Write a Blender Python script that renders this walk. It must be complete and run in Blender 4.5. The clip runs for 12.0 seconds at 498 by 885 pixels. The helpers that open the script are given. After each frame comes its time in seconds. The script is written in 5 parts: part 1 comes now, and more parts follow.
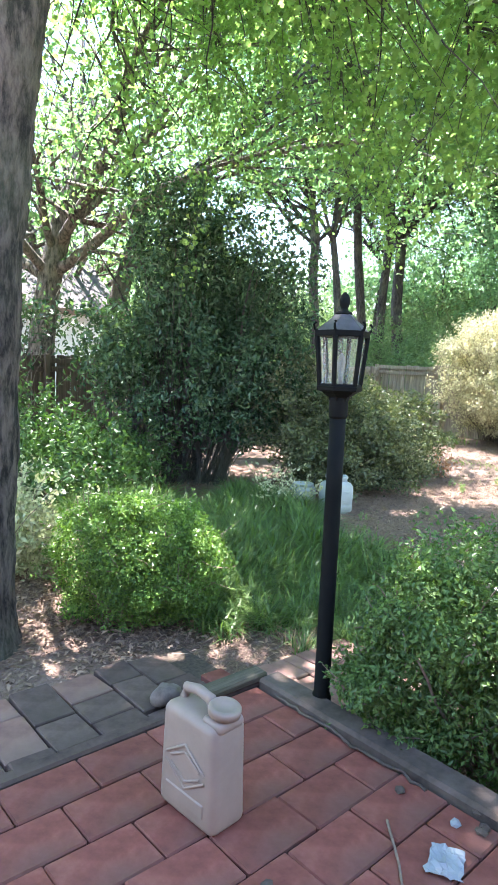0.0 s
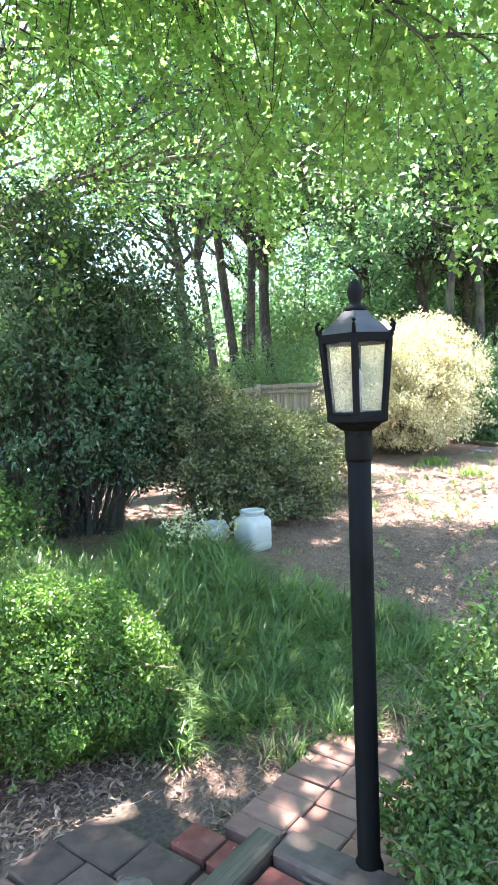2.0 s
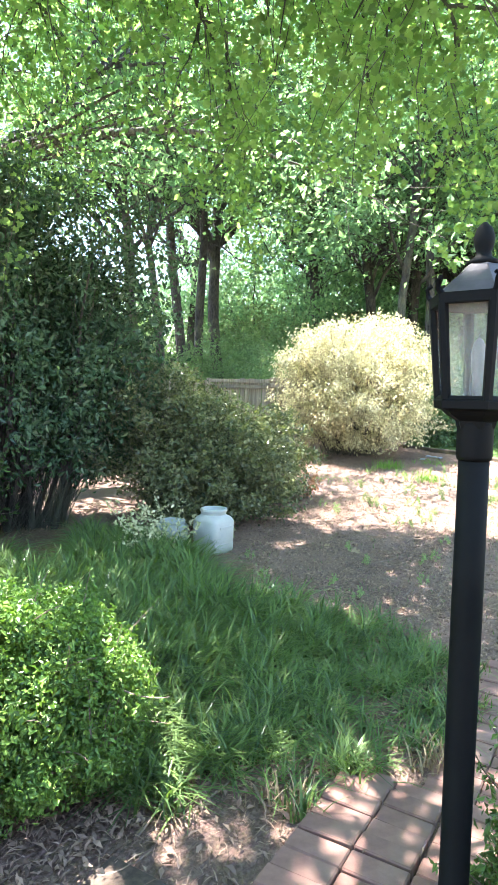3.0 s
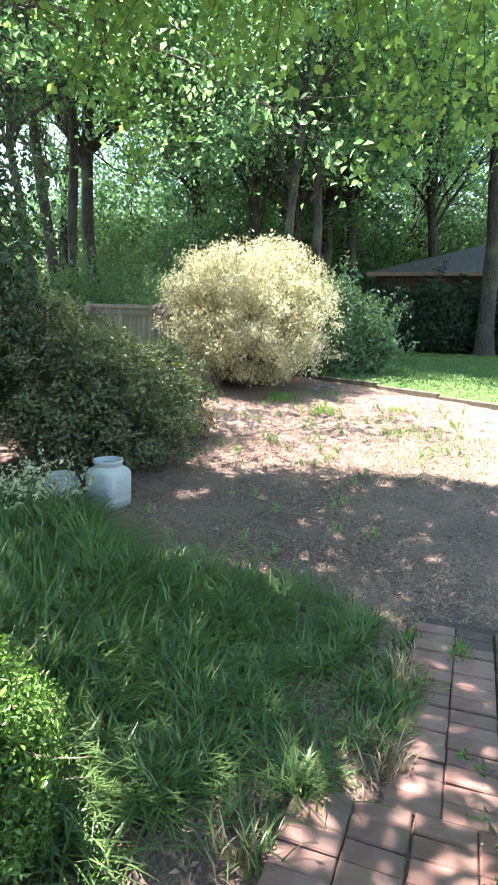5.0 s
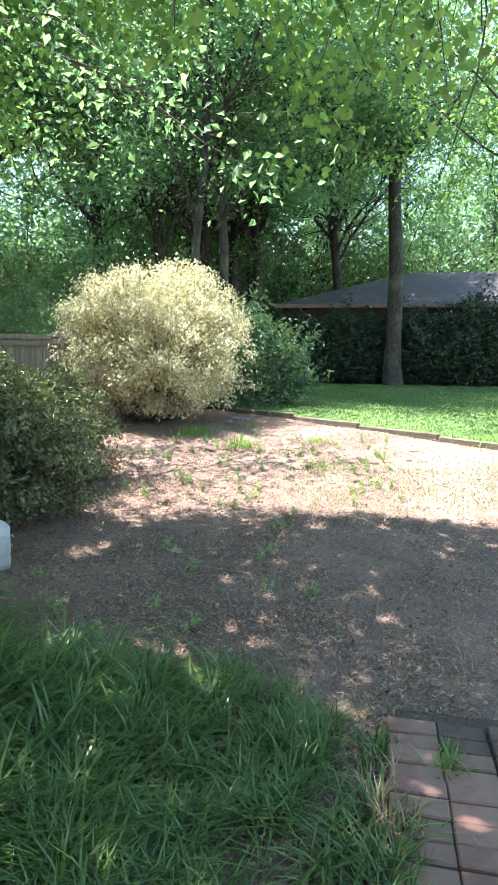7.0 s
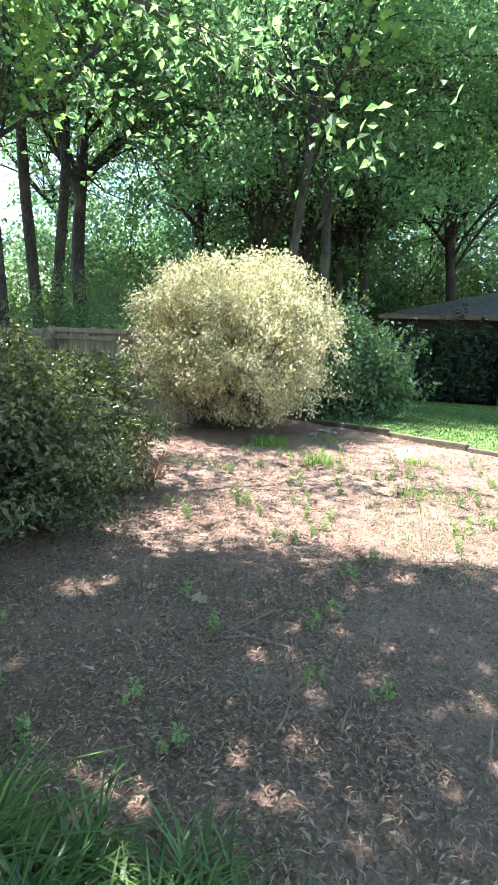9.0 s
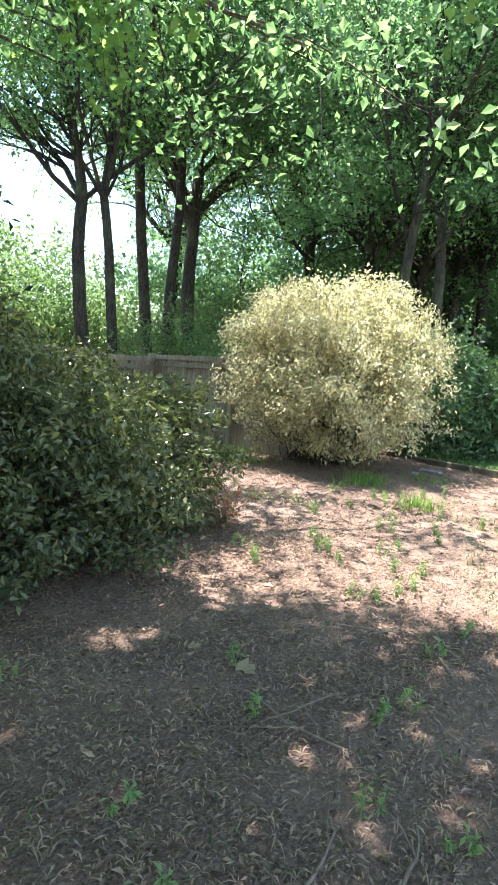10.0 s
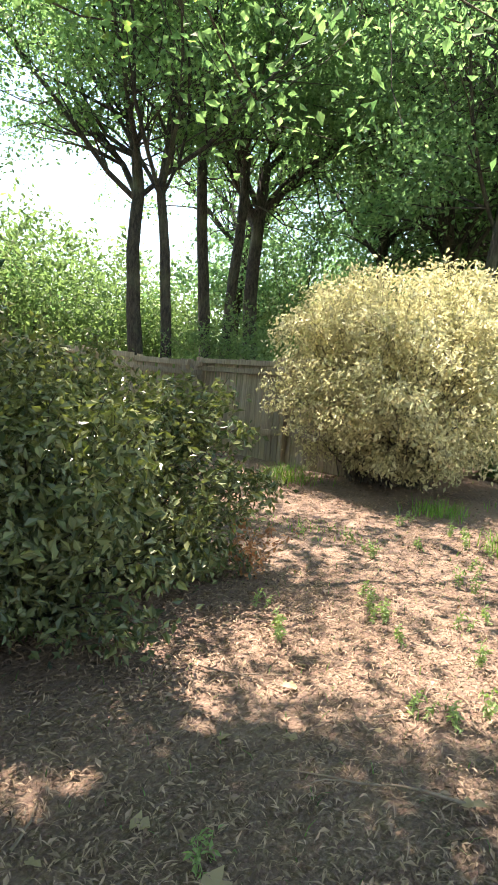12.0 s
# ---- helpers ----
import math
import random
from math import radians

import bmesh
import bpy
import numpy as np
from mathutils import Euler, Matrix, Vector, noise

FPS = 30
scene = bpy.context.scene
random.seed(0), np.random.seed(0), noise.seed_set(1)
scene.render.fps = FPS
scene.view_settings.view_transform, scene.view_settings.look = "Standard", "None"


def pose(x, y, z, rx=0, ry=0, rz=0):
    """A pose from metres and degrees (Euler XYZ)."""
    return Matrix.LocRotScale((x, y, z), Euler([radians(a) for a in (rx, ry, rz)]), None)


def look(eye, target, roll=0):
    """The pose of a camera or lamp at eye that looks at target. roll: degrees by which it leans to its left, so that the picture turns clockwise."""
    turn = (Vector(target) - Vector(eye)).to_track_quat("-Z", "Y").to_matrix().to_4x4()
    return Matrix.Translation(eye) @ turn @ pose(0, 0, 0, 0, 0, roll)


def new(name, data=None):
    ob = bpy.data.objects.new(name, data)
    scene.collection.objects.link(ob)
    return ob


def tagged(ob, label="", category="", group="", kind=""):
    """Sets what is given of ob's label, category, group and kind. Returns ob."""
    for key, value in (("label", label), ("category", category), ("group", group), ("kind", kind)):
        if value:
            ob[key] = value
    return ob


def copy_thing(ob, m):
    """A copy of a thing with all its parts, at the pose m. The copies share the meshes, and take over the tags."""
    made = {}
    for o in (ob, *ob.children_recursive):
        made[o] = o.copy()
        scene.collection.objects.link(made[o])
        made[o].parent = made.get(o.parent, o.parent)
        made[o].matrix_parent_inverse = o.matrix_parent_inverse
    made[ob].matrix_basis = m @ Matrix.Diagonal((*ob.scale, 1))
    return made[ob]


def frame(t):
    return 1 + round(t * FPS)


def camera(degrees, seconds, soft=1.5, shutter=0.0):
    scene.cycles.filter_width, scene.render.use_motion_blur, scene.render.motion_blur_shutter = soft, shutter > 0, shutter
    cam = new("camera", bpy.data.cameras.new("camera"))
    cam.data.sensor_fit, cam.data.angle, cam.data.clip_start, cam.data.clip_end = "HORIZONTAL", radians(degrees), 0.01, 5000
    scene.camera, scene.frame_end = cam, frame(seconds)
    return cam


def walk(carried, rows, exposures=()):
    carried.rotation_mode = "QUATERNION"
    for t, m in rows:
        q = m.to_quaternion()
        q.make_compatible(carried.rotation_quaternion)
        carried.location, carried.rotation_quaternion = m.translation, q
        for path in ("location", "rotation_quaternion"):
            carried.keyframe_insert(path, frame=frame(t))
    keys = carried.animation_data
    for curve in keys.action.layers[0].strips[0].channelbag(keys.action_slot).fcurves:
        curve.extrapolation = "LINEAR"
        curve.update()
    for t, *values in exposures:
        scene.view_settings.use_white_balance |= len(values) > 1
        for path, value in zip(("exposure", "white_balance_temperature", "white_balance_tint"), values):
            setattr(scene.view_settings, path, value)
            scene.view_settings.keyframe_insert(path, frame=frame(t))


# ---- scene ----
cam = camera(43.4, 12.0, soft=1.6)
PATH = [
    (0, (0.338, 0.535, 1.755), (1.789, 2.169, 1.502), 2.5),
    (0.5, (0.469, 0.743, 1.779), (2.038, 2.274, 1.598), 2.9),
    (1, (0.532, 0.993, 1.783), (2.222, 2.395, 1.637), 1.7),
    (1.5, (0.618, 1.200, 1.767), (2.318, 2.576, 1.520), 1.2),
    (2, (0.726, 1.438, 1.770), (2.486, 2.748, 1.607), -2.2),
    (2.5, (0.800, 1.733, 1.739), (2.551, 3.062, 1.658), -2.8),
    (3, (0.909, 1.988, 1.712), (2.795, 3.105, 1.536), 1.1),
    (3.2, (0.959, 2.066, 1.724), (2.868, 3.134, 1.481), 3.4),
    (4.8, (1.312, 2.384, 1.867), (3.316, 3.180, 1.449), -1.5),
    (5, (1.354, 2.427, 1.858), (3.381, 3.151, 1.419), 1.2),
    (5.5, (1.465, 2.529, 1.730), (3.582, 3.016, 1.375), 0.9),
    (6, (1.660, 2.619, 1.714), (3.773, 3.157, 1.426), 1.0),
    (6.5, (1.976, 2.679, 1.707), (4.076, 3.196, 1.302), 0.9),
    (7, (2.263, 2.726, 1.709), (4.397, 3.160, 1.396), 0.6),
    (7.5, (2.597, 2.718, 1.690), (4.712, 3.260, 1.426), 1.3),
    (7.7, (2.737, 2.704, 1.696), (4.821, 3.330, 1.379), 2.1),
    (9.3, (4.050, 2.836, 1.419), (6.060, 3.700, 1.192), 3.3),
    (9.5, (4.191, 2.849, 1.409), (6.135, 3.851, 1.169), 2.6),
    (10, (4.496, 2.829, 1.428), (6.379, 3.953, 1.252), 4.4),
    (10.5, (4.765, 2.811, 1.439), (6.510, 4.113, 1.123), 4.0),
    (11, (5.104, 2.915, 1.441), (6.895, 4.183, 1.288), 5.8),
    (11.5, (5.452, 3.079, 1.415), (7.131, 4.485, 1.203), 3.9),
    (12, (5.826, 3.339, 1.437), (7.569, 4.670, 1.273), 5.1),
]
walk(cam, [(t, look(eye, target, roll)) for t, eye, target, roll in PATH],
     exposures=[(0, 3.72, 6250, 18), (2, 3.9, 6300, 17), (3.2, 3.9, 6400, 17), (4.8, 3.3, 6300, 17), (9.5, 2.95, 6200, 14), (10.7, 2.8, 7100, 14), (12, 2.75, 7600, 13)])

# ---- light ----
SUN_EL, SUN_AZ = 69.0, 4.0      # elevation; azimuth from +y towards +x
world = bpy.data.worlds.new("sky")
scene.world = world
world.use_nodes = True
wn = world.node_tree.nodes
sky = wn.new("ShaderNodeTexSky")
sky.sky_type = "NISHITA"
sky.sun_disc = False
sky.sun_elevation = radians(SUN_EL)
sky.sun_rotation = radians(SUN_AZ)
sky.air_density, sky.dust_density, sky.ozone_density = 1.5, 0.0, 2.5
wn["Background"].inputs["Strength"].default_value = 0.074
world.node_tree.links.new(sky.outputs[0], wn["Background"].inputs["Color"])
sun_data = bpy.data.lights.new("sun", "SUN")
sun_data.energy, sun_data.angle, sun_data.color = 3.9, radians(0.53), (1.0, 0.955, 0.91)
sun = new("sun", sun_data)
sv = Vector((math.sin(radians(SUN_AZ)) * math.cos(radians(SUN_EL)), math.cos(radians(SUN_AZ)) * math.cos(radians(SUN_EL)), math.sin(radians(SUN_EL))))
sun.matrix_world = look(sv * 60, (0, 0, 0))


# ---- materials ----
def material(name):
    m = bpy.data.materials.new(name)
    m.use_nodes = True
    nt = m.node_tree
    return m, nt, nt.nodes["Principled BSDF"], nt.nodes["Material Output"]


def noise_node(nt, scale, detail=4.0, rough=0.6, coords=None):
    n = nt.nodes.new("ShaderNodeTexNoise")
    n.inputs["Scale"].default_value = scale
    n.inputs["Detail"].default_value = detail
    n.inputs["Roughness"].default_value = rough
    if coords is not None:
        nt.links.new(coords, n.inputs["Vector"])
    return n


def coords_node(nt, kind="Object", scale=(1, 1, 1)):
    c = nt.nodes.new("ShaderNodeTexCoord")
    mp = nt.nodes.new("ShaderNodeMapping")
    mp.inputs["Scale"].default_value = scale
    nt.links.new(c.outputs[kind], mp.inputs["Vector"])
    return mp.outputs[0]


def ramp(nt, fac, stops):
    r = nt.nodes.new("ShaderNodeValToRGB")
    e = r.color_ramp.elements
    while len(e) < len(stops):
        e.new(0.5)
    for k, (p, c) in zip(e, stops):
        k.position, k.color = p, (*c, 1)
    nt.links.new(fac, r.inputs[0])
    return r.outputs[0]


def mix(nt, fac, a, b, mode="MIX"):
    m = nt.nodes.new("ShaderNodeMix")
    m.data_type, m.blend_type = "RGBA", mode
    for sock, v in ((m.inputs[0], fac), (m.inputs[6], a), (m.inputs[7], b)):
        if isinstance(v, (int, float)):
            sock.default_value = v
        elif isinstance(v, tuple):
            sock.default_value = (*v, 1)
        else:
            nt.links.new(v, sock)
    return m.outputs[2]


def bump(nt, bsdf, height, strength=0.5, dist=0.01):
    b = nt.nodes.new("ShaderNodeBump")
    b.inputs["Strength"].default_value = strength
    b.inputs["Distance"].default_value = dist
    nt.links.new(height, b.inputs["Height"])
    nt.links.new(b.outputs[0], bsdf.inputs["Normal"])


def leaf_mat(name, dark, light, trans=0.35, rough=0.45, tint=(1.0, 1.1, 0.4), patch=0.5):
    """Leaves: colour varied leaf by leaf and in patches, light passing through."""
    m, nt, b, out = material(name)
    g = nt.nodes.new("ShaderNodeNewGeometry")
    c1 = ramp(nt, g.outputs["Random Per Island"], [(0.0, dark), (0.75, light), (1.0, tuple(min(1, v * 1.1) for v in light))])
    n = noise_node(nt, 1.3, 2.0, 0.5, coords_node(nt))
    c2 = mix(nt, ramp(nt, n.outputs[0], [(0.35, (0, 0, 0)), (0.65, (1, 1, 1))]), c1, tuple(0.5 * (u + v) for u, v in zip(dark, light)))
    c = mix(nt, patch, c1, c2)
    nt.links.new(c, b.inputs["Base Color"])
    b.inputs["Roughness"].default_value = rough
    b.inputs["Specular IOR Level"].default_value = 0.4
    t = nt.nodes.new("ShaderNodeBsdfTranslucent")
    nt.links.new(mix(nt, 1.0, c, tint, "MULTIPLY"), t.inputs["Color"])
    boost = nt.nodes.new("ShaderNodeMixShader")
    boost.inputs[0].default_value = trans
    nt.links.new(b.outputs[0], boost.inputs[1])
    nt.links.new(t.outputs[0], boost.inputs[2])
    nt.links.new(boost.outputs[0], out.inputs["Surface"])
    return m


def bark_mat(name, dark, light):
    m, nt, b, out = material(name)
    co = coords_node(nt, "Object", (9, 9, 2.6))
    n1 = noise_node(nt, 1.9, 8.0, 0.72, co)
    n2 = noise_node(nt, 0.9, 3.0, 0.5, coords_node(nt))
    c = ramp(nt, n1.outputs[0], [(0.40, dark), (0.60, light)])
    c = mix(nt, ramp(nt, n2.outputs[0], [(0.5, (0, 0, 0)), (0.7, (0.5, 0.5, 0.5))]), c, (0.16, 0.18, 0.11))
    nt.links.new(c, b.inputs["Base Color"])
    b.inputs["Roughness"].default_value = 0.9
    bump(nt, b, n1.outputs[0], 1.0, 0.06)
    return m


def rough_mat(name, colours, scale=8.0, rough=0.85, stain=None, bump_d=0.004, vary=0.0, stretch=(1, 1, 1), metal=0.0, strength=0.6, spec=0.4):
    """A worn surface: grain ramp, broad stains, optional change from piece to piece."""
    m, nt, b, out = material(name)
    co = coords_node(nt, "Object", stretch)
    n1 = noise_node(nt, scale, 6.0, 0.65, co)
    c = ramp(nt, n1.outputs[0], [(0.3 + 0.4 * i / max(1, len(colours) - 1), k) for i, k in enumerate(colours)])
    if vary:
        oi = nt.nodes.new("ShaderNodeObjectInfo")
        v = ramp(nt, oi.outputs["Random"], [(0, (1 - vary,) * 3), (1, (1 + 0.0,) * 3)])
        c = mix(nt, 1.0, c, v, "MULTIPLY")
    if stain:
        n2 = noise_node(nt, scale * 0.16, 3.0, 0.55, co)
        c = mix(nt, ramp(nt, n2.outputs[0], [(0.48, (0, 0, 0)), (0.64, (0.75, 0.75, 0.75))]), c, stain)
    nt.links.new(c, b.inputs["Base Color"])
    b.inputs["Roughness"].default_value = rough
    b.inputs["Metallic"].default_value = metal
    b.inputs["Specular IOR Level"].default_value = spec
    n3 = noise_node(nt, scale * 6, 4.0, 0.7, co)
    bump(nt, b, mix(nt, 0.5, n1.outputs[0], n3.outputs[0]), strength, bump_d)
    return m


def ground_mat():
    m, nt, b, out = material("mulch")
    co = coords_node(nt)
    fine = noise_node(nt, 55, 5.0, 0.75, co)
    vor = nt.nodes.new("ShaderNodeTexVoronoi")
    vor.inputs["Scale"].default_value = 26
    vor.inputs["Randomness"].default_value = 1.0
    nt.links.new(coords_node(nt, "Object", (1, 1.9, 1)), vor.inputs["Vector"])
    big = noise_node(nt, 0.9, 4.0, 0.6, co)
    mid = noise_node(nt, 5.0, 4.0, 0.6, co)
    c = ramp(nt, fine.outputs[0], [(0.3, (0.045, 0.030, 0.020)), (0.5, (0.18, 0.116, 0.082)), (0.7, (0.37, 0.26, 0.205))])
    c = mix(nt, 0.35, c, mix(nt, 0.7, vor.outputs["Color"], (0.32, 0.23, 0.18)), "MULTIPLY")
    c = mix(nt, ramp(nt, big.outputs[0], [(0.4, (0, 0, 0)), (0.65, (0.6, 0.6, 0.6))]), c, (0.29, 0.19, 0.145))
    c = mix(nt, ramp(nt, mid.outputs[0], [(0.55, (0, 0, 0)), (0.75, (0.5, 0.5, 0.5))]), c, (0.15, 0.10, 0.07))
    nt.links.new(c, b.inputs["Base Color"])
    b.inputs["Roughness"].default_value = 0.95
    bump(nt, b, mix(nt, 0.5, fine.outputs[0], vor.outputs["Distance"]), 0.9, 0.03)
    return m


M_GROUND = ground_mat()
M_LAWN = rough_mat("lawn_soil", [(0.035, 0.075, 0.016), (0.07, 0.135, 0.026), (0.10, 0.18, 0.038)], 30, 0.9, (0.06, 0.11, 0.025), 0.02)
M_LAWNBLADE = leaf_mat("lawn_blade", (0.05, 0.09, 0.024), (0.11, 0.172, 0.045), 0.3, 0.5)
M_RED = rough_mat("red_brick", [(0.14, 0.04, 0.029), (0.23, 0.07, 0.05), (0.30, 0.11, 0.08)], 9, 0.85, (0.12, 0.065, 0.05), 0.004, 0.25)
M_GREY = rough_mat("weathered_paver", [(0.07, 0.045, 0.034), (0.13, 0.085, 0.066), (0.19, 0.128, 0.10)], 9, 0.92, (0.085, 0.06, 0.046), 0.005, 0.35)
M_PINK = rough_mat("faded_brick", [(0.19, 0.10, 0.078), (0.30, 0.165, 0.125), (0.38, 0.225, 0.175)], 5, 0.9, (0.15, 0.105, 0.08), 0.005, 0.3)
M_JOINT = rough_mat("joint_sand", [(0.04, 0.03, 0.022), (0.10, 0.075, 0.055)], 40, 1.0)
M_CURB = rough_mat("curb_concrete", [(0.045, 0.034, 0.027), (0.10, 0.075, 0.06), (0.145, 0.11, 0.09)], 7, 0.95, (0.05, 0.042, 0.028), 0.006)
M_TIMBER = rough_mat("landscape_timber", [(0.05, 0.042, 0.03), (0.115, 0.095, 0.068), (0.16, 0.13, 0.095)], 5, 0.95, (0.065, 0.065, 0.036), 0.006, 0.1, (1, 12, 12))
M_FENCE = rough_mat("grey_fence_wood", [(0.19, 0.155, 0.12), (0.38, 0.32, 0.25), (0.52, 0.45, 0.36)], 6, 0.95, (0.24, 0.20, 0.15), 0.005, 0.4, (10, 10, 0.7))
# same fence wood, with the deep shade on the side fence put into the colour
M_FENCESHADE = rough_mat("shaded_fence_wood", [(0.05, 0.04, 0.032), (0.11, 0.088, 0.07), (0.16, 0.13, 0.105)], 6, 0.95, (0.07, 0.065, 0.05), 0.005, 0.4, (10, 10, 0.7))
M_BLACK = rough_mat("black_paint", [(0.004, 0.005, 0.005), (0.007, 0.008, 0.007)], 14, 0.7, (0.009, 0.009, 0.008), 0.001, spec=0.1)
M_CANPL = rough_mat("beige_plastic", [(0.23, 0.175, 0.14), (0.31, 0.235, 0.19)], 5, 0.5, (0.20, 0.145, 0.115), 0.001)
M_WHITEPL = rough_mat("white_plastic", [(0.30, 0.335, 0.33), (0.40, 0.43, 0.415)], 5, 0.5, (0.17, 0.20, 0.17), 0.001)
M_BARK = bark_mat("grey_bark", (0.022, 0.018, 0.015), (0.23, 0.195, 0.165))
M_BARKT = bark_mat("furrowed_bark", (0.010, 0.009, 0.008), (0.15, 0.125, 0.108))
M_BARKD = bark_mat("dark_bark", (0.018, 0.016, 0.014), (0.075, 0.064, 0.055))
M_ROOF = rough_mat("roof_shingle", [(0.055, 0.052, 0.056), (0.12, 0.11, 0.112)], 4, 0.95, (0.08, 0.07, 0.072), 0.01)
M_HOUSE = rough_mat("brown_brick_wall", [(0.045, 0.03, 0.027), (0.085, 0.058, 0.05)], 6, 0.95)
M_SIDING = rough_mat("white_siding", [(0.62, 0.66, 0.70), (0.74, 0.77, 0.80)], 3, 0.7)
M_TRIM = rough_mat("brown_trim", [(0.16, 0.11, 0.09), (0.22, 0.16, 0.13)], 3, 0.7)
M_MOUTHDARK = rough_mat("barrel_mouth_dark", [(0.02, 0.025, 0.03), (0.03, 0.035, 0.04)], 2, 0.08)
M_TWIG = rough_mat("dry_twig", [(0.14, 0.10, 0.075), (0.28, 0.21, 0.16)], 20, 0.95)
M_LUMP = rough_mat("broken_concrete", [(0.09, 0.07, 0.058), (0.16, 0.125, 0.105), (0.22, 0.175, 0.15)], 14, 0.95, (0.15, 0.12, 0.10), 0.006)
M_RAG = rough_mat("pale_scrap", [(0.24, 0.26, 0.28), (0.33, 0.345, 0.36)], 12, 0.8)

# boxwood leaf twice: sunlit tone for the rounded bush, shaded tone for the other
L_BOX = leaf_mat("boxwood_leaf", (0.03, 0.085, 0.018), (0.18, 0.31, 0.06), 0.25, 0.4)
L_BOXR = leaf_mat("boxwood_shade_leaf", (0.052, 0.108, 0.034), (0.16, 0.26, 0.075), 0.32, 0.38)
L_HOLLY = leaf_mat("holly_leaf", (0.026, 0.062, 0.040), (0.095, 0.16, 0.092), 0.3, 0.26)
L_SHRUB = leaf_mat("shrub_leaf", (0.030, 0.056, 0.028), (0.195, 0.215, 0.105), 0.28, 0.28)
L_DARK = leaf_mat("deep_green_leaf", (0.014, 0.032, 0.020), (0.042, 0.078, 0.045), 0.2, 0.4)
L_WHITE = leaf_mat("pale_variegated_leaf", (0.24, 0.225, 0.125), (0.72, 0.69, 0.46), 0.38, 0.5, (1.1, 1.08, 0.9))
L_TREE = leaf_mat("tree_leaf", (0.055, 0.120, 0.062), (0.17, 0.285, 0.140), 0.6, 0.65, (1.6, 1.65, 1.1))
L_NEAR = leaf_mat("maple_leaf", (0.07, 0.135, 0.048), (0.19, 0.31, 0.105), 0.62, 0.6, (1.8, 1.75, 1.1))
L_FAR = leaf_mat("far_leaf", (0.07, 0.145, 0.082), (0.20, 0.32, 0.165), 0.6, 0.7, (1.5, 1.6, 1.2))
L_GRASS = leaf_mat("liriope_blade", (0.028, 0.070, 0.026), (0.165, 0.255, 0.080), 0.38, 0.3)
L_DRYGRASS = leaf_mat("dry_blade", (0.20, 0.14, 0.08), (0.42, 0.33, 0.20), 0.25, 0.7, (1, 0.9, 0.6))
L_WEED = leaf_mat("weed_leaf", (0.08, 0.17, 0.03), (0.20, 0.36, 0.07), 0.35, 0.5)
L_WEEDP = leaf_mat("pale_weed_leaf", (0.13, 0.20, 0.08), (0.30, 0.40, 0.18), 0.35, 0.6)
L_LITTER = leaf_mat("litter", (0.06, 0.038, 0.025), (0.36, 0.25, 0.175), 0.05, 0.9, (1, 0.8, 0.6), 0.2)
L_SHRUB2 = leaf_mat("green_shrub_leaf", (0.03, 0.075, 0.025), (0.09, 0.17, 0.05), 0.3, 0.4)
L_PALE = leaf_mat("cream_leaf", (0.25, 0.30, 0.14), (0.62, 0.62, 0.42), 0.3, 0.5, (1, 1, 0.7))
L_SOFT = leaf_mat("soft_blue_green_leaf", (0.06, 0.12, 0.065), (0.17, 0.27, 0.15), 0.4, 0.5)
L_THICK = leaf_mat("thicket_leaf", (0.07, 0.13, 0.055), (0.17, 0.26, 0.115), 0.5, 0.5, (1.3, 1.3, 0.9))
L_ORANGE = leaf_mat("orange_dead_leaf", (0.26, 0.13, 0.07), (0.46, 0.27, 0.15), 0.3, 0.7, (1, 0.6, 0.3))


# ---- mesh tools ----
def mesh_from(name, v, f, mats, idx=None, smooth=False):
    """v: (n, 3); f: (m, 4) quads or (m, 3) triangles, or a list of such arrays."""
    me = bpy.data.meshes.new(name)
    fl = f if isinstance(f, list) else [f]
    fl = [np.asarray(a, dtype=np.int32) for a in fl if len(a)]
    v = np.asarray(v, dtype=np.float32)
    loops = np.concatenate([a.ravel() for a in fl])
    sizes = np.concatenate([np.full(len(a), a.shape[1], np.int32) for a in fl])
    starts = np.concatenate(([0], np.cumsum(sizes)[:-1])).astype(np.int32)
    me.vertices.add(len(v))
    me.vertices.foreach_set("co", v.ravel())
    me.loops.add(len(loops))
    me.loops.foreach_set("vertex_index", loops)
    me.polygons.add(len(sizes))
    me.polygons.foreach_set("loop_start", starts)
    me.polygons.foreach_set("loop_total", sizes)
    for m in mats if isinstance(mats, (list, tuple)) else [mats]:
        me.materials.append(m)
    if idx is not None:
        me.polygons.foreach_set("material_index", np.asarray(idx, dtype=np.int32))
    me.polygons.foreach_set("use_smooth", np.full(len(sizes), smooth))
    me.update(calc_edges=True)
    return me


def thing(name, at=(0, 0, 0), label="", category="", group="", kind="", rz=0.0):
    """An Empty at the base of a thing."""
    e = new(name)
    e.empty_display_size = 0.1
    e.matrix_world = pose(*at, 0, 0, rz)
    return tagged(e, label, category, group, kind)


def child(name, me, parent, label=""):
    ob = new(name, me)
    ob.parent = parent
    return tagged(ob, label)


def part(name, bm, mat, parent, label="", smooth=False):
    me = bpy.data.meshes.new(name)
    bm.to_mesh(me)
    bm.free()
    me.materials.append(mat)
    if smooth:
        me.polygons.foreach_set("use_smooth", np.full(len(me.polygons), True))
    ob = new(name, me)
    ob.parent = parent
    return tagged(ob, label)


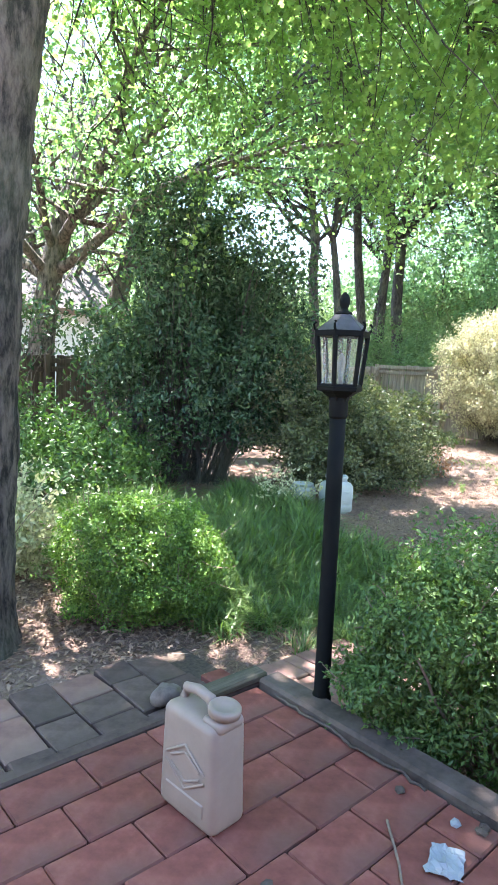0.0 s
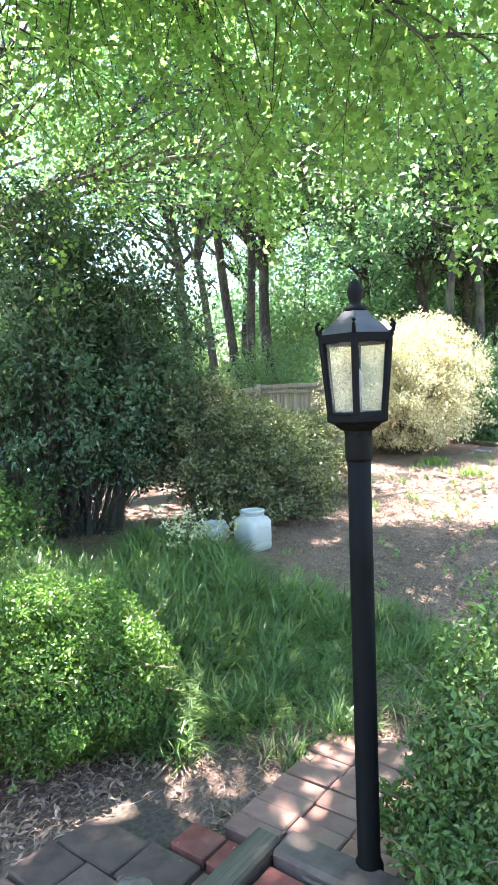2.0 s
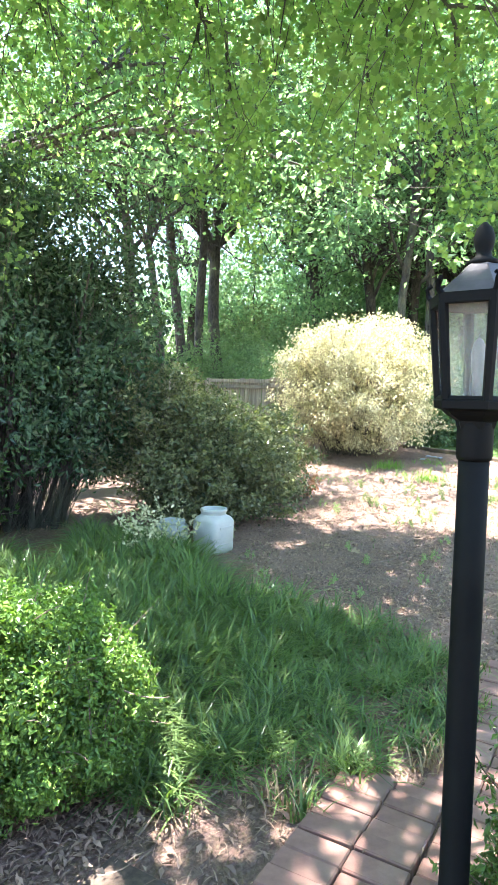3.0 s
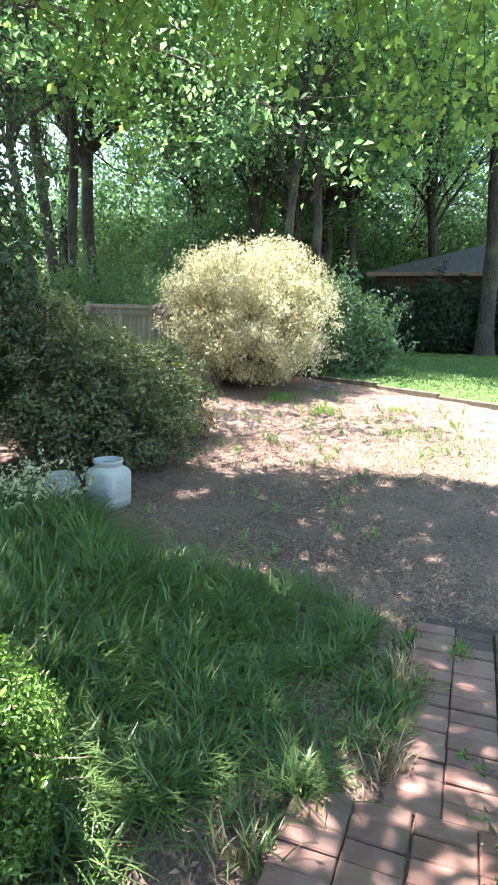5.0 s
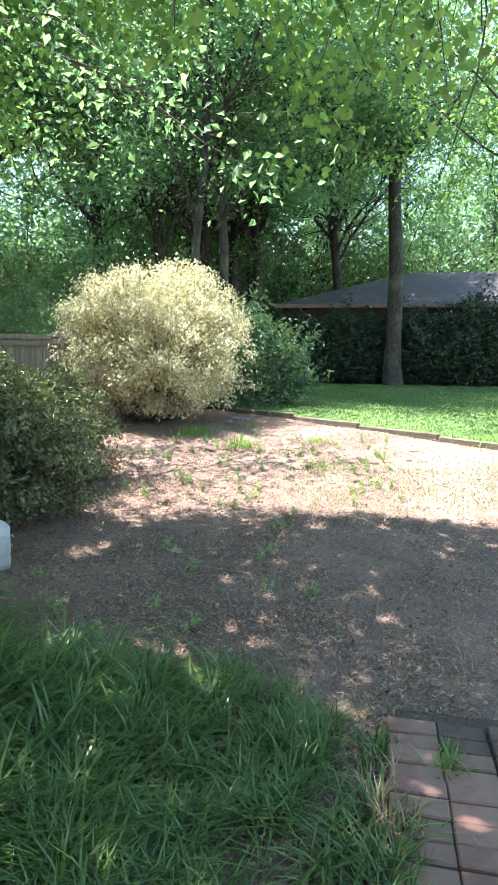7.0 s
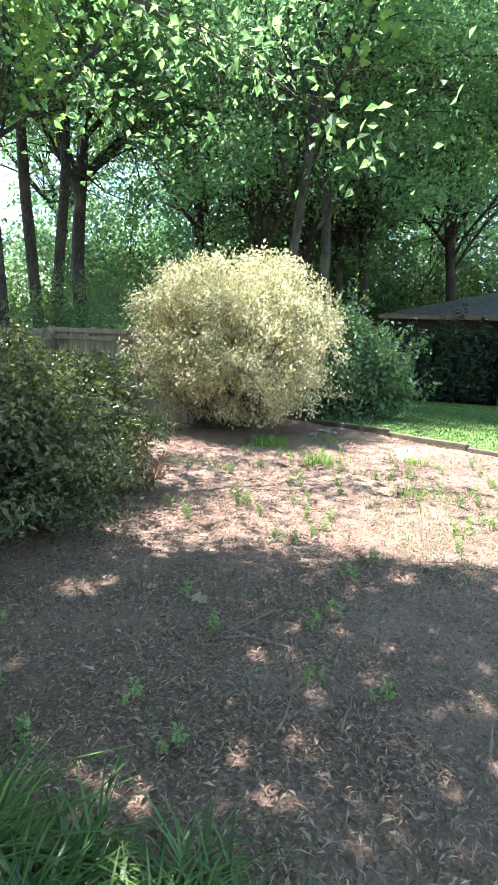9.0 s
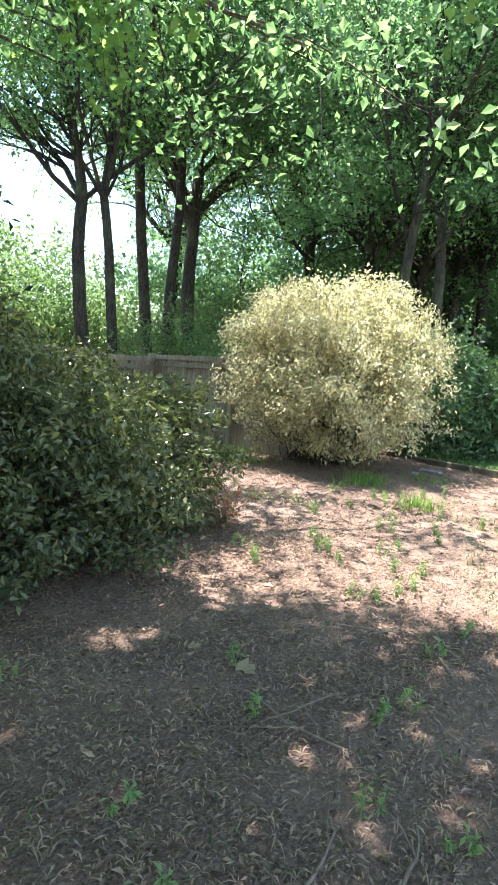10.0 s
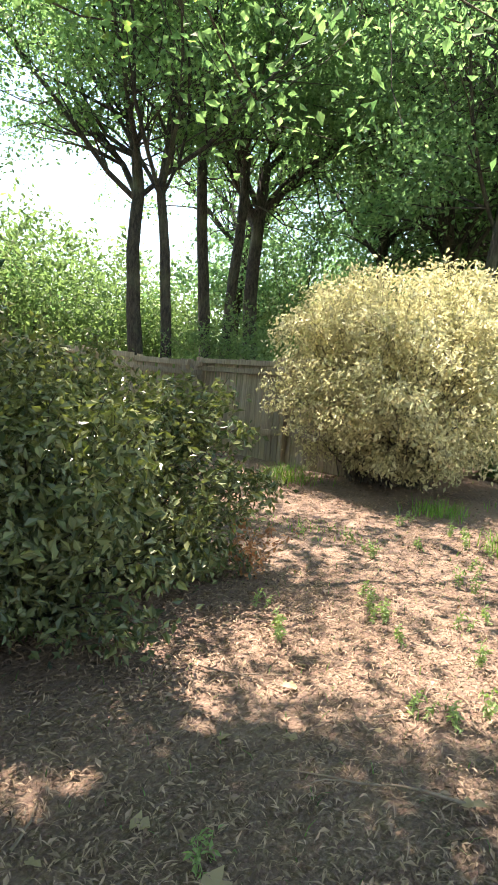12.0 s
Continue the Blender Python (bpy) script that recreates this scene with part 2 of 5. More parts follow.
def box_bm(x0, x1, y0, y1, z0, z1, bevel=0.0, seg=1):
    bm = bmesh.new()
    bmesh.ops.create_cube(bm, size=1)
    for q in bm.verts:
        q.co = Vector(((x0 + x1) / 2 + q.co.x * (x1 - x0), (y0 + y1) / 2 + q.co.y * (y1 - y0), (z0 + z1) / 2 + q.co.z * (z1 - z0)))
    if bevel:
        bmesh.ops.bevel(bm, geom=bm.edges[:], offset=bevel, segments=seg, affect="EDGES", profile=0.5)
    return bm


def lathe_bm(profile, sides=16, turn=0.0):
    """A turned shape from (radius, height) pairs, closed at both ends."""
    bm = bmesh.new()
    rings = []
    for r, z in profile:
        rings.append([bm.verts.new((r * math.cos(turn + 2 * math.pi * k / sides), r * math.sin(turn + 2 * math.pi * k / sides), z)) for k in range(sides)])
    for a, b in zip(rings, rings[1:]):
        for k in range(sides):
            bm.faces.new((a[k], a[(k + 1) % sides], b[(k + 1) % sides], b[k]))
    bm.faces.new(rings[0][::-1])
    bm.faces.new(rings[-1])
    return bm


def tube(pts, rad, sides=8, bumpy=0.0, rng=None):
    """A tapered tube along points; returns verts and quads."""
    pts = np.asarray(pts, float)
    rad = np.asarray(rad, float)
    d = np.gradient(pts, axis=0)
    d /= np.linalg.norm(d, axis=1)[:, None] + 1e-9
    up = np.where(np.abs(d[:, 2:3]) > 0.9, np.array([[1.0, 0, 0]]), np.array([[0, 0, 1.0]]))
    a = np.cross(d, up)
    a /= np.linalg.norm(a, axis=1)[:, None] + 1e-9
    b = np.cross(d, a)
    th = np.linspace(0, 2 * np.pi, sides, endpoint=False)
    r = rad[:, None] * np.ones(sides)
    if bumpy:
        r = r * (1 + bumpy * rng.standard_normal(r.shape))
    v = pts[:, None] + r[..., None] * (np.cos(th)[None, :, None] * a[:, None] + np.sin(th)[None, :, None] * b[:, None])
    n = len(pts)
    i = np.arange(n - 1)[:, None] * sides
    k = np.arange(sides)[None]
    k2 = (k + 1) % sides
    f = np.stack([i + k, i + k2, i + sides + k2, i + sides + k], -1).reshape(-1, 4)
    return v.reshape(-1, 3), f


class Bag:
    """Collects pieces of one mesh."""
    def __init__(self):
        self.v, self.f, self.n = [], [], 0

    def add(self, v, f):
        self.v.append(v)
        self.f.append(np.asarray(f) + self.n)
        self.n += len(v)

    def mesh(self, name, mat, smooth=False):
        v = np.concatenate(self.v)
        q = [a for a in self.f if a.shape[1] == 4]
        t = [a for a in self.f if a.shape[1] == 3]
        fl = ([np.concatenate(q)] if q else []) + ([np.concatenate(t)] if t else [])
        return mesh_from(name, v, fl, mat, None, smooth)


def unit(a):
    return a / (np.linalg.norm(a, axis=-1, keepdims=True) + 1e-9)


def leaves(p, size, rng, nrm=None, aspect=0.5, flat=0.4, jitter=0.35, droop=0.0):
    """One folded leaf at each point: (n*4, 3) verts and (n, 4) quads. nrm: which way the leaf's face tends to look."""
    n = len(p)
    r = rng.standard_normal((n, 3))
    if nrm is not None:
        r = nrm * flat * 3 + r
    up = unit(r)
    d = rng.standard_normal((n, 3))
    d[:, 2] -= droop * 2
    d = unit(d - up * (d * up).sum(1, keepdims=True))
    s = np.cross(up, d)
    L = size * (1 + jitter * rng.uniform(-1, 1, (n, 1)))
    w = L * aspect * 0.5
    base = p
    tip = p + d * L - up * L * 0.12
    mid = p + d * L * 0.45
    v = np.stack([base, mid - s * w + up * L * 0.10, tip, mid + s * w + up * L * 0.10], 1).reshape(-1, 3)
    return v, np.arange(4 * n).reshape(-1, 4)


def lobed(p, size, rng, nrm=None, flat=0.4, droop=0.3):
    """Broad five-point leaves: eight-cornered, two quads and more a leaf."""
    n = len(p)
    r = rng.standard_normal((n, 3))
    if nrm is not None:
        r = nrm * flat * 3 + r
    up = unit(r)
    d = rng.standard_normal((n, 3))
    d[:, 2] -= droop * 2
    d = unit(d - up * (d * up).sum(1, keepdims=True))
    s = np.cross(up, d)
    L = size * (1 + 0.35 * rng.uniform(-1, 1, (n, 1)))
    prof = [(0, 0, 0), (0.28, 0.50, 0.1), (0.48, 0.22, 0.03), (0.72, 0.36, 0.06), (1.0, 0, -0.1), (0.72, -0.36, 0.06), (0.48, -0.22, 0.03), (0.28, -0.50, 0.1)]
    v = np.stack([p + d * L * a + s * L * b + up * L * c for a, b, c in prof], 1).reshape(-1, 3)
    i = np.arange(n)[:, None] * 8
    quads = np.concatenate([i + np.array([[0, 1, 2, 6]]), i + np.array([[2, 3, 4, 6]]), ])
    tris = np.concatenate([i + np.array([[4, 5, 6]]), i + np.array([[6, 7, 0]])])
    return v, [quads, tris]


def vnoise(p, f, seed):
    """Cheap smooth noise on points, about -1..1."""
    r = np.random.default_rng(seed)
    out = np.zeros(len(p))
    for k in range(7):
        d = unit(r.standard_normal(3)) * f * r.uniform(0.6, 1.6)
        out += np.sin(p @ d + r.uniform(0, 6.28))
    return out / 3.2


# ---- ground ----
def terrain(x, y):
    x, y = np.asarray(x, float), np.asarray(y, float)
    z = np.clip((x - 6.7) * 0.055, 0, 0.5)
    near = np.clip((4.6 - x) / 1.4, 0, 1) * 0.08
    return z + near


def axis_steps(lo, hi, step, far):
    a = list(np.arange(lo, hi + 1e-6, step))
    s, q = step, hi
    while q < far:
        s *= 1.35
        q += s
        a.append(q)
    s, q = step, lo
    while q > -far:
        s *= 1.35
        q -= s
        a.insert(0, q)
    return np.array(a)


def build_ground():
    rng = np.random.default_rng(3)
    xs, ys = axis_steps(-3, 18, 0.12, 900), axis_steps(-4, 13, 0.12, 900)
    X, Y = np.meshgrid(xs, ys, indexing="ij")
    p = np.stack([X.ravel(), Y.ravel(), np.zeros(X.size)], 1)
    inner = ((p[:, 0] > -4) & (p[:, 0] < 19) & (p[:, 1] > -5) & (p[:, 1] < 14)).astype(float)
    z = terrain(p[:, 0], p[:, 1]) + inner * (0.014 * vnoise(p, 2.2, 1) + 0.008 * vnoise(p, 9, 2) + 0.006 * rng.standard_normal(len(p)))
    p[:, 2] = z - 0.012
    n, m = len(xs), len(ys)
    i = np.arange(n - 1)[:, None] * m + np.arange(m - 1)[None]
    f = np.stack([i, i + m, i + m + 1, i + 1], -1).reshape(-1, 4)
    g = new("ground", mesh_from("ground", p, f, M_GROUND, None, True))
    tagged(g, "bare brown mulch and leaf-litter yard, gently rising", "ground", "", "structure")


build_ground()

# ---- lawn ----
LAWN = [(15.6, 6.4), (14.5, 4.33), (12.76, 1.71), (12.16, 0.85), (10.4, -1.9), (8.5, -5.5), (8.0, -18), (27.2, -18), (27.2, 7.5)]


def in_lawn(x, y):
    inside = np.zeros(len(x), bool)
    for (x0, y0), (x1, y1) in zip(LAWN, LAWN[1:] + LAWN[:1]):
        c = ((y0 > y) != (y1 > y)) & (x < (x1 - x0) * (y - y0) / (y1 - y0 + 1e-12) + x0)
        inside ^= c
    return inside


def build_lawn():
    bm = bmesh.new()
    vs = [bm.verts.new((x, y, 0)) for x, y in LAWN]
    bm.faces.new(vs)
    bmesh.ops.triangulate(bm, faces=bm.faces[:])
    for _ in range(4):
        bmesh.ops.subdivide_edges(bm, edges=[e for e in bm.edges if e.calc_length() > 1.2], cuts=1)
        bmesh.ops.triangulate(bm, faces=bm.faces[:])
    for q in bm.verts:
        q.co.z = float(terrain(q.co.x, q.co.y)) + 0.035
    bmesh.ops.recalc_face_normals(bm, faces=bm.faces[:])
    me = bpy.data.meshes.new("lawn")
    bm.to_mesh(me)
    bm.free()
    me.materials.append(M_LAWN)
    tagged(new("lawn", me), "mown bright green lawn, partly shaded", "lawn", "", "structure")
    rng = np.random.default_rng(5)
    n = 90000
    x = 12 + rng.uniform(0, 1, n) ** 1.5 * 15 - rng.uniform(0, 2, n)
    y = rng.uniform(-7, 7.4, n)
    k = in_lawn(x, y)
    x, y = x[k], y[k]
    p = np.stack([x, y, terrain(x, y) + 0.03], 1)
    h = rng.uniform(0.018, 0.045, (len(p), 1))
    a = rng.uniform(0, 6.28, len(p))
    w = np.stack([np.cos(a), np.sin(a), 0 * a], 1) * 0.012
    lean = np.stack([rng.normal(0, 0.5, len(p)), rng.normal(0, 0.5, len(p)), np.ones(len(p))], 1)
    v = np.stack([p - w, p + w, p + lean * h], 1).reshape(-1, 3)
    me = mesh_from("lawn_grass", v, np.arange(len(v)).reshape(-1, 3), M_LAWNBLADE)
    tagged(new("lawn_grass", me), "short green lawn grass blades", "grass", "", "stuff")
    # timber edging along the lawn's front, in lengths
    edge = LAWN[:6]
    k = 0
    for (x0, y0), (x1, y1) in zip(edge, edge[1:]):
        L = math.hypot(x1 - x0, y1 - y0)
        for j in range(max(1, round(L / 1.6))):
            nseg = max(1, round(L / 1.6))
            u0, u1 = j / nseg, (j + 1) / nseg
            ax, ay, bx, by = x0 + (x1 - x0) * u0, y0 + (y1 - y0) * u0, x0 + (x1 - x0) * u1, y0 + (y1 - y0) * u1
            ln = L / nseg
            bm = box_bm(-ln / 2 + 0.008, ln / 2 - 0.008, -0.045, 0.045, -0.06, 0.075, 0.012)
            me = bpy.data.meshes.new("lawn_edging")
            bm.to_mesh(me)
            bm.free()
            me.materials.append(M_TIMBER)
            ob = new("lawn_edging", me)
            ob.matrix_world = pose((ax + bx) / 2, (ay + by) / 2, float(terrain((ax + bx) / 2, 0)), 0, 0, math.degrees(math.atan2(by - ay, bx - ax)))
            tagged(ob, "dark weathered timber edging along the lawn", "edging", "lawn edging timbers", "structure")


build_lawn()


# ---- growing things ----
def limb_path(p0, d, length, rng, n=7, wob=0.12, rise=0.0):
    p = [np.array(p0, float)]
    d = unit(np.array(d, float))
    for k in range(n):
        d = unit(d + rng.normal(0, wob, 3) + np.array([0, 0, rise]))
        p.append(p[-1] + d * length / n)
    return np.array(p), d


def tree(name, at, height, r0, rng, label, fork=0.4, limbs=5, crown=None, leaf=0.2, count=9000, bark=None, leafmat=None, lean=(0, 0), spread=0.55, twig=3, clump=0.55, low=0.0, stems=1, group="", flatten=0.8, drop=0.12, second=None):
    """A tree: trunk, limbs, and a crown of leaves round the twigs' ends."""
    e = thing(name, at, label, "tree", group)
    bark, leafmat = bark or M_BARK, leafmat or L_TREE
    tips = []
    tb = Bag()
    tops = []
    for s in range(stems):
        a = rng.uniform(0, 6.28) if second is None else second
        off = np.array([math.cos(a), math.sin(a), 0]) * (0 if s == 0 else r0 * 2.6)
        d0 = np.array([lean[0] + rng.normal(0, 0.015), lean[1] + rng.normal(0, 0.015), 1])
        if s:
            d0[:2] += off[:2] / (np.linalg.norm(off[:2]) + 1e-9) * (0.12 if second is None else 0.02)
        pts, d = limb_path(off + [0, 0, -0.15], d0, height * fork, rng, 8, 0.035)
        rr = r0 * (1.0 if s == 0 else 0.75)
        rad = np.linspace(rr, rr * 0.72, len(pts))
        rad[0] *= 1.35
        rad[1] *= 1.08
        v, f = tube(pts, rad, 12, 0.03, rng)
        tb.add(v, f)
        tops.append((pts[-1], d, rad[-1]))
    child("trunk", tb.mesh("trunk", bark, True), e)
    for top, dtop, rt in tops:
        nl = max(2, limbs // stems)
        for j in range(nl):
            a = 6.28 * (j + rng.uniform(-0.25, 0.25)) / nl + rng.uniform(0, 1)
            sp = spread * rng.uniform(0.55, 1.25) * (0.2 if j == 0 else 1.0)
            d = dtop * (1.0 if j == 0 else 0.6) + np.array([math.cos(a) * sp, math.sin(a) * sp, rng.uniform(0, 0.25)]) * (1.0 if j == 0 else 1.15)
            L = height * (1 - fork) * rng.uniform(0.7, 1.0)
            pts, dd = limb_path(top - dtop * (0.05 if j == 0 else height * fork * rng.uniform(0, drop)), d, L, rng, 9, 0.13, 0.02)
            lb = Bag()
            rad = np.linspace(rt * (0.97 if j == 0 else rng.uniform(0.35, 0.6)), rt * 0.06, len(pts))
            lb.add(*tube(pts, rad, 8, 0.02, rng))
            for k in range(1, len(pts)):
                for _ in range(twig):
                    d2 = unit(dd + rng.normal(0, 0.9, 3) * np.array([1, 1, flatten]))
                    q, _d = limb_path(pts[k], d2, L * rng.uniform(0.18, 0.42), rng, 4, 0.2)
                    if q[-1][2] < low:
                        continue
                    lb.add(*tube(q, np.linspace(rad[k] * 0.55, 0.006, len(q)), 3))
                    tips += [q[-1], q[-2], q[-3]]
            child("limb", lb.mesh("limb", bark, True), e)
    tips = np.array(tips)
    if low:
        tips = tips[tips[:, 2] > low]
    tips = tips[rng.uniform(0, 1, len(tips)) < 0.3]
    wt = rng.uniform(0.2, 1.0, len(tips)) ** 2
    c = tips[rng.choice(len(tips), count, p=wt / wt.sum())]
    p = c + rng.normal(0, clump, (count, 3)) * rng.uniform(0.3, 1.0, (count, 1)) * np.array([1, 1, 0.6])
    v, f = leaves(p, leaf, rng, np.array([[0, 0, 1.0]]), 0.62, 0.25, 0.4, 0.3)
    child("crown", mesh_from("crown", v, f, leafmat), e)
    return e


def bush(name, at, lobes, rng, label, category="shrub", count=12000, leaf=0.03, mat=None, lumps=0.13, lump_f=4.0, stems=8, bark=None, aspect=0.55, flat=0.35, droop=0.0, fill=0.35, spray=0, square=2.0, group="", stem_r=0.0, shape=leaves):
    """A shrub: stems from the base, and a shell and filling of single leaves in an uneven outline.
    lobes: (x, y, z, rx, ry, rz) of the rounded masses that make it up, from its base."""
    e = thing(name, at, label, category, group)
    lobes = np.array(lobes, float)
    area = lobes[:, 3] * lobes[:, 4] + (lobes[:, 3] + lobes[:, 4]) * lobes[:, 5]
    b, keep, keep_n = Bag(), [], []
    ends = []
    for lo, share in zip(lobes, area / area.sum()):
        n = int(count * share)
        u = unit(rng.standard_normal((n, 3)))
        u = np.sign(u) * np.abs(u) ** (2.0 / square)
        u /= (np.abs(u) ** square).sum(1, keepdims=True) ** (1 / square)
        r = np.where(rng.uniform(0, 1, n) < fill, rng.uniform(0.35, 0.95, n), 1.02 - np.abs(rng.normal(0, 0.10, n)))
        p = u * lo[3:6]
        k = lump_f / max(0.3, lo[3:6].mean()) ** 0.5
        nz = vnoise(p, k, int(rng.integers(1e6))) + 0.7 * vnoise(p, k * 2.7, int(rng.integers(1e6))) + 0.5 * vnoise(p, k * 6, int(rng.integers(1e6)))
        gap = vnoise(p, k * 2.2, int(rng.integers(1e6)))
        p = p * (r * (1 + lumps * nz))[:, None] + rng.normal(0, leaf * 0.6, (n, 3)) + lo[:3]
        ok = (p[:, 2] > 0.02) & (gap + rng.normal(0, 0.3, n) > -1.15)
        nr = unit((p - lo[:3]) / lo[3:6] + np.array([0, 0, 0.35]))
        keep.append(p[ok])
        keep_n.append(nr[ok])
        ends.append(lo[:3])
    p, nr = np.concatenate(keep), np.concatenate(keep_n)
    b_v, b_f = shape(p, leaf, rng, nr, aspect, flat, 0.4, droop)
    b.add(b_v, b_f)
    for k in range(stems):
        lo = lobes[k % len(lobes)]
        foot = np.array([lo[0] * 0.35 + rng.normal(0, 0.10 * lo[3]), lo[1] * 0.35 + rng.normal(0, 0.10 * lo[4]), -0.04])
        end = lo[:3] + rng.uniform(-0.6, 0.6, 3) * lo[3:6]
        d = end - foot
        q, _ = limb_path(foot, d, np.linalg.norm(d), rng, 7, 0.10)
        child("stem", mesh_from("stem", *tube(q, np.linspace(stem_r or 0.012 + 0.008 * lo[5], 0.004, len(q)), 6), bark or M_TWIG, None, True), e)
    # loose shoots that break the outline
    tw = Bag()
    for k in range(spray):
        i = rng.integers(0, len(p))
        q, _ = limb_path(p[i], nr[i] + rng.normal(0, 0.35, 3) + [0, 0, 0.3 - droop], leaf * rng.uniform(4, 9), rng, 5, 0.15)
        tw.add(*tube(q, np.linspace(0.004, 0.0015, len(q)), 4))
        lp = np.repeat(q[1:], 4, 0) + rng.normal(0, leaf * 0.3, (20, 3))
        b.add(*shape(lp, leaf, rng, None, aspect, flat, 0.4, droop))
    child("foliage", b.mesh("foliage", mat), e)
    if spray:
        tagged(child("shoot", tw.mesh("shoot", bark or M_TWIG), e), "", "", "", "stuff")
    return e


def arching(name, at, lobes, rng, label, category="shrub", shoots=240, per=180, leaf=0.06, mat=None, bark=None, sigma=0.10, droop=0.35, aspect=0.5, start=0.35, thin=0.012, stems=12, stem_r=0.03, group="", base_z=0.0, up=0.5, over=0.1):
    """A shrub of arching shoots that carry their leaves in layers, with gaps and shade between them.
    lobes: (x, y, z, rx, ry, rz) of the masses that the shoots reach, from the shrub's base."""
    e = thing(name, at, label, category, group)
    lobes = np.array(lobes, float)
    area = lobes[:, 3] * lobes[:, 4] + (lobes[:, 3] + lobes[:, 4]) * lobes[:, 5]
    b, tw = Bag(), Bag()
    t = np.linspace(0, 1, 9)[:, None]
    for k in range(shoots):
        lo = lobes[rng.choice(len(lobes), p=area / area.sum())]
        u = unit(rng.standard_normal(3) + np.array([0, 0, 0.25]))
        end = lo[:3] + u * lo[3:6] * (1.0 + rng.normal(0, over)) * (1 if rng.uniform() < 0.8 else rng.uniform(0.55, 0.9))
        if end[2] < base_z + 0.05:
            end[2] = base_z + rng.uniform(0.05, 0.3)
        foot = np.array([lo[0] * 0.45 + rng.normal(0, 0.12 * lo[3]), lo[1] * 0.45 + rng.normal(0, 0.12 * lo[4]), 0.0])
        reach = np.linalg.norm(end - foot)
        ctl = foot * 0.4 + end * 0.6 + np.array([0, 0, up * reach * rng.uniform(0.5, 1.2)])
        ctl[2] = min(ctl[2], lo[2] + lo[5] * 1.02)
        q = (1 - t) ** 2 * foot + 2 * t * (1 - t) * ctl + t ** 2 * end
        q[1:] += rng.normal(0, 0.012 * reach, (8, 3))
        q[-1, 2] -= droop * 0.15 * reach
        q[:, 2] = np.maximum(q[:, 2], -0.02)
        tw.add(*tube(q, np.linspace(thin, 0.002, 9), 4))
        m = int(per * rng.uniform(0.5, 1.4))
        s = start + (1 - start) * rng.uniform(0, 1, m) ** 0.6
        p = np.stack([np.interp(s, t[:, 0], q[:, j]) for j in range(3)], 1)
        wide = sigma * (0.45 + 0.9 * np.sin(np.pi * np.clip((s - start) / (1 - start), 0, 1)))[:, None]
        p = p + rng.normal(0, 1, (m, 3)) * wide * np.array([1, 1, 0.6])
        p = p[p[:, 2] > 0.02]
        nr = unit((p - lo[:3]) / lo[3:6] * 0.6 + np.array([0, 0, 0.7]))
        b.add(*leaves(p, leaf, rng, nr, aspect, 0.3, 0.4, droop))
    child("foliage", b.mesh("foliage", mat), e)
    tagged(child("shoot", tw.mesh("shoot", bark or M_TWIG), e), "", "", "", "stuff")
    for k in range(stems):
        lo = lobes[k % len(lobes)]
        foot = np.array([lo[0] * 0.4 + rng.normal(0, 0.12 * lo[3]), lo[1] * 0.4 + rng.normal(0, 0.12 * lo[4]), -0.04])
        d = lo[:3] + rng.uniform(-0.5, 0.5, 3) * lo[3:6] - foot
        q, _ = limb_path(foot, d, np.linalg.norm(d), rng, 7, 0.10)
        child("stem", mesh_from("stem", *tube(q, np.linspace(stem_r, 0.006, len(q)), 6), bark or M_TWIG, None, True), e)
    return e


def blades(p, length, rng, width=0.006, arch=0.7, up=1.0, n=4):
    """Arching strap leaves from the points p."""
    m = len(p)
    a = rng.uniform(0, 6.28, m)
    out = np.stack([np.cos(a), np.sin(a), 0 * a], 1)
    side = np.stack([-np.sin(a), np.cos(a), 0 * a], 1)
    L = length * rng.uniform(0.55, 1.15, (m, 1))
    k = arch * rng.uniform(0.3, 1.3, (m, 1))
    rows = []
    for j in range(n):
        t = j / (n - 1)
        c = p + out * L * k * (0.25 * t + 0.75 * t * t) + np.array([0, 0, 1.0]) * L * up * (t - 0.45 * k * t * t)
        w = width * (1 - t) ** 0.6 * rng.uniform(0.7, 1.2, (m, 1)) + 0.0006
        rows += [c - side * w, c + side * w]
    v = np.stack(rows, 1).reshape(-1, 3)
    i = np.arange(m)[:, None] * 2 * n
    f = np.concatenate([i + np.array([[2 * j, 2 * j + 1, 2 * j + 3, 2 * j + 2]]) for j in range(n - 1)])
    return v, f


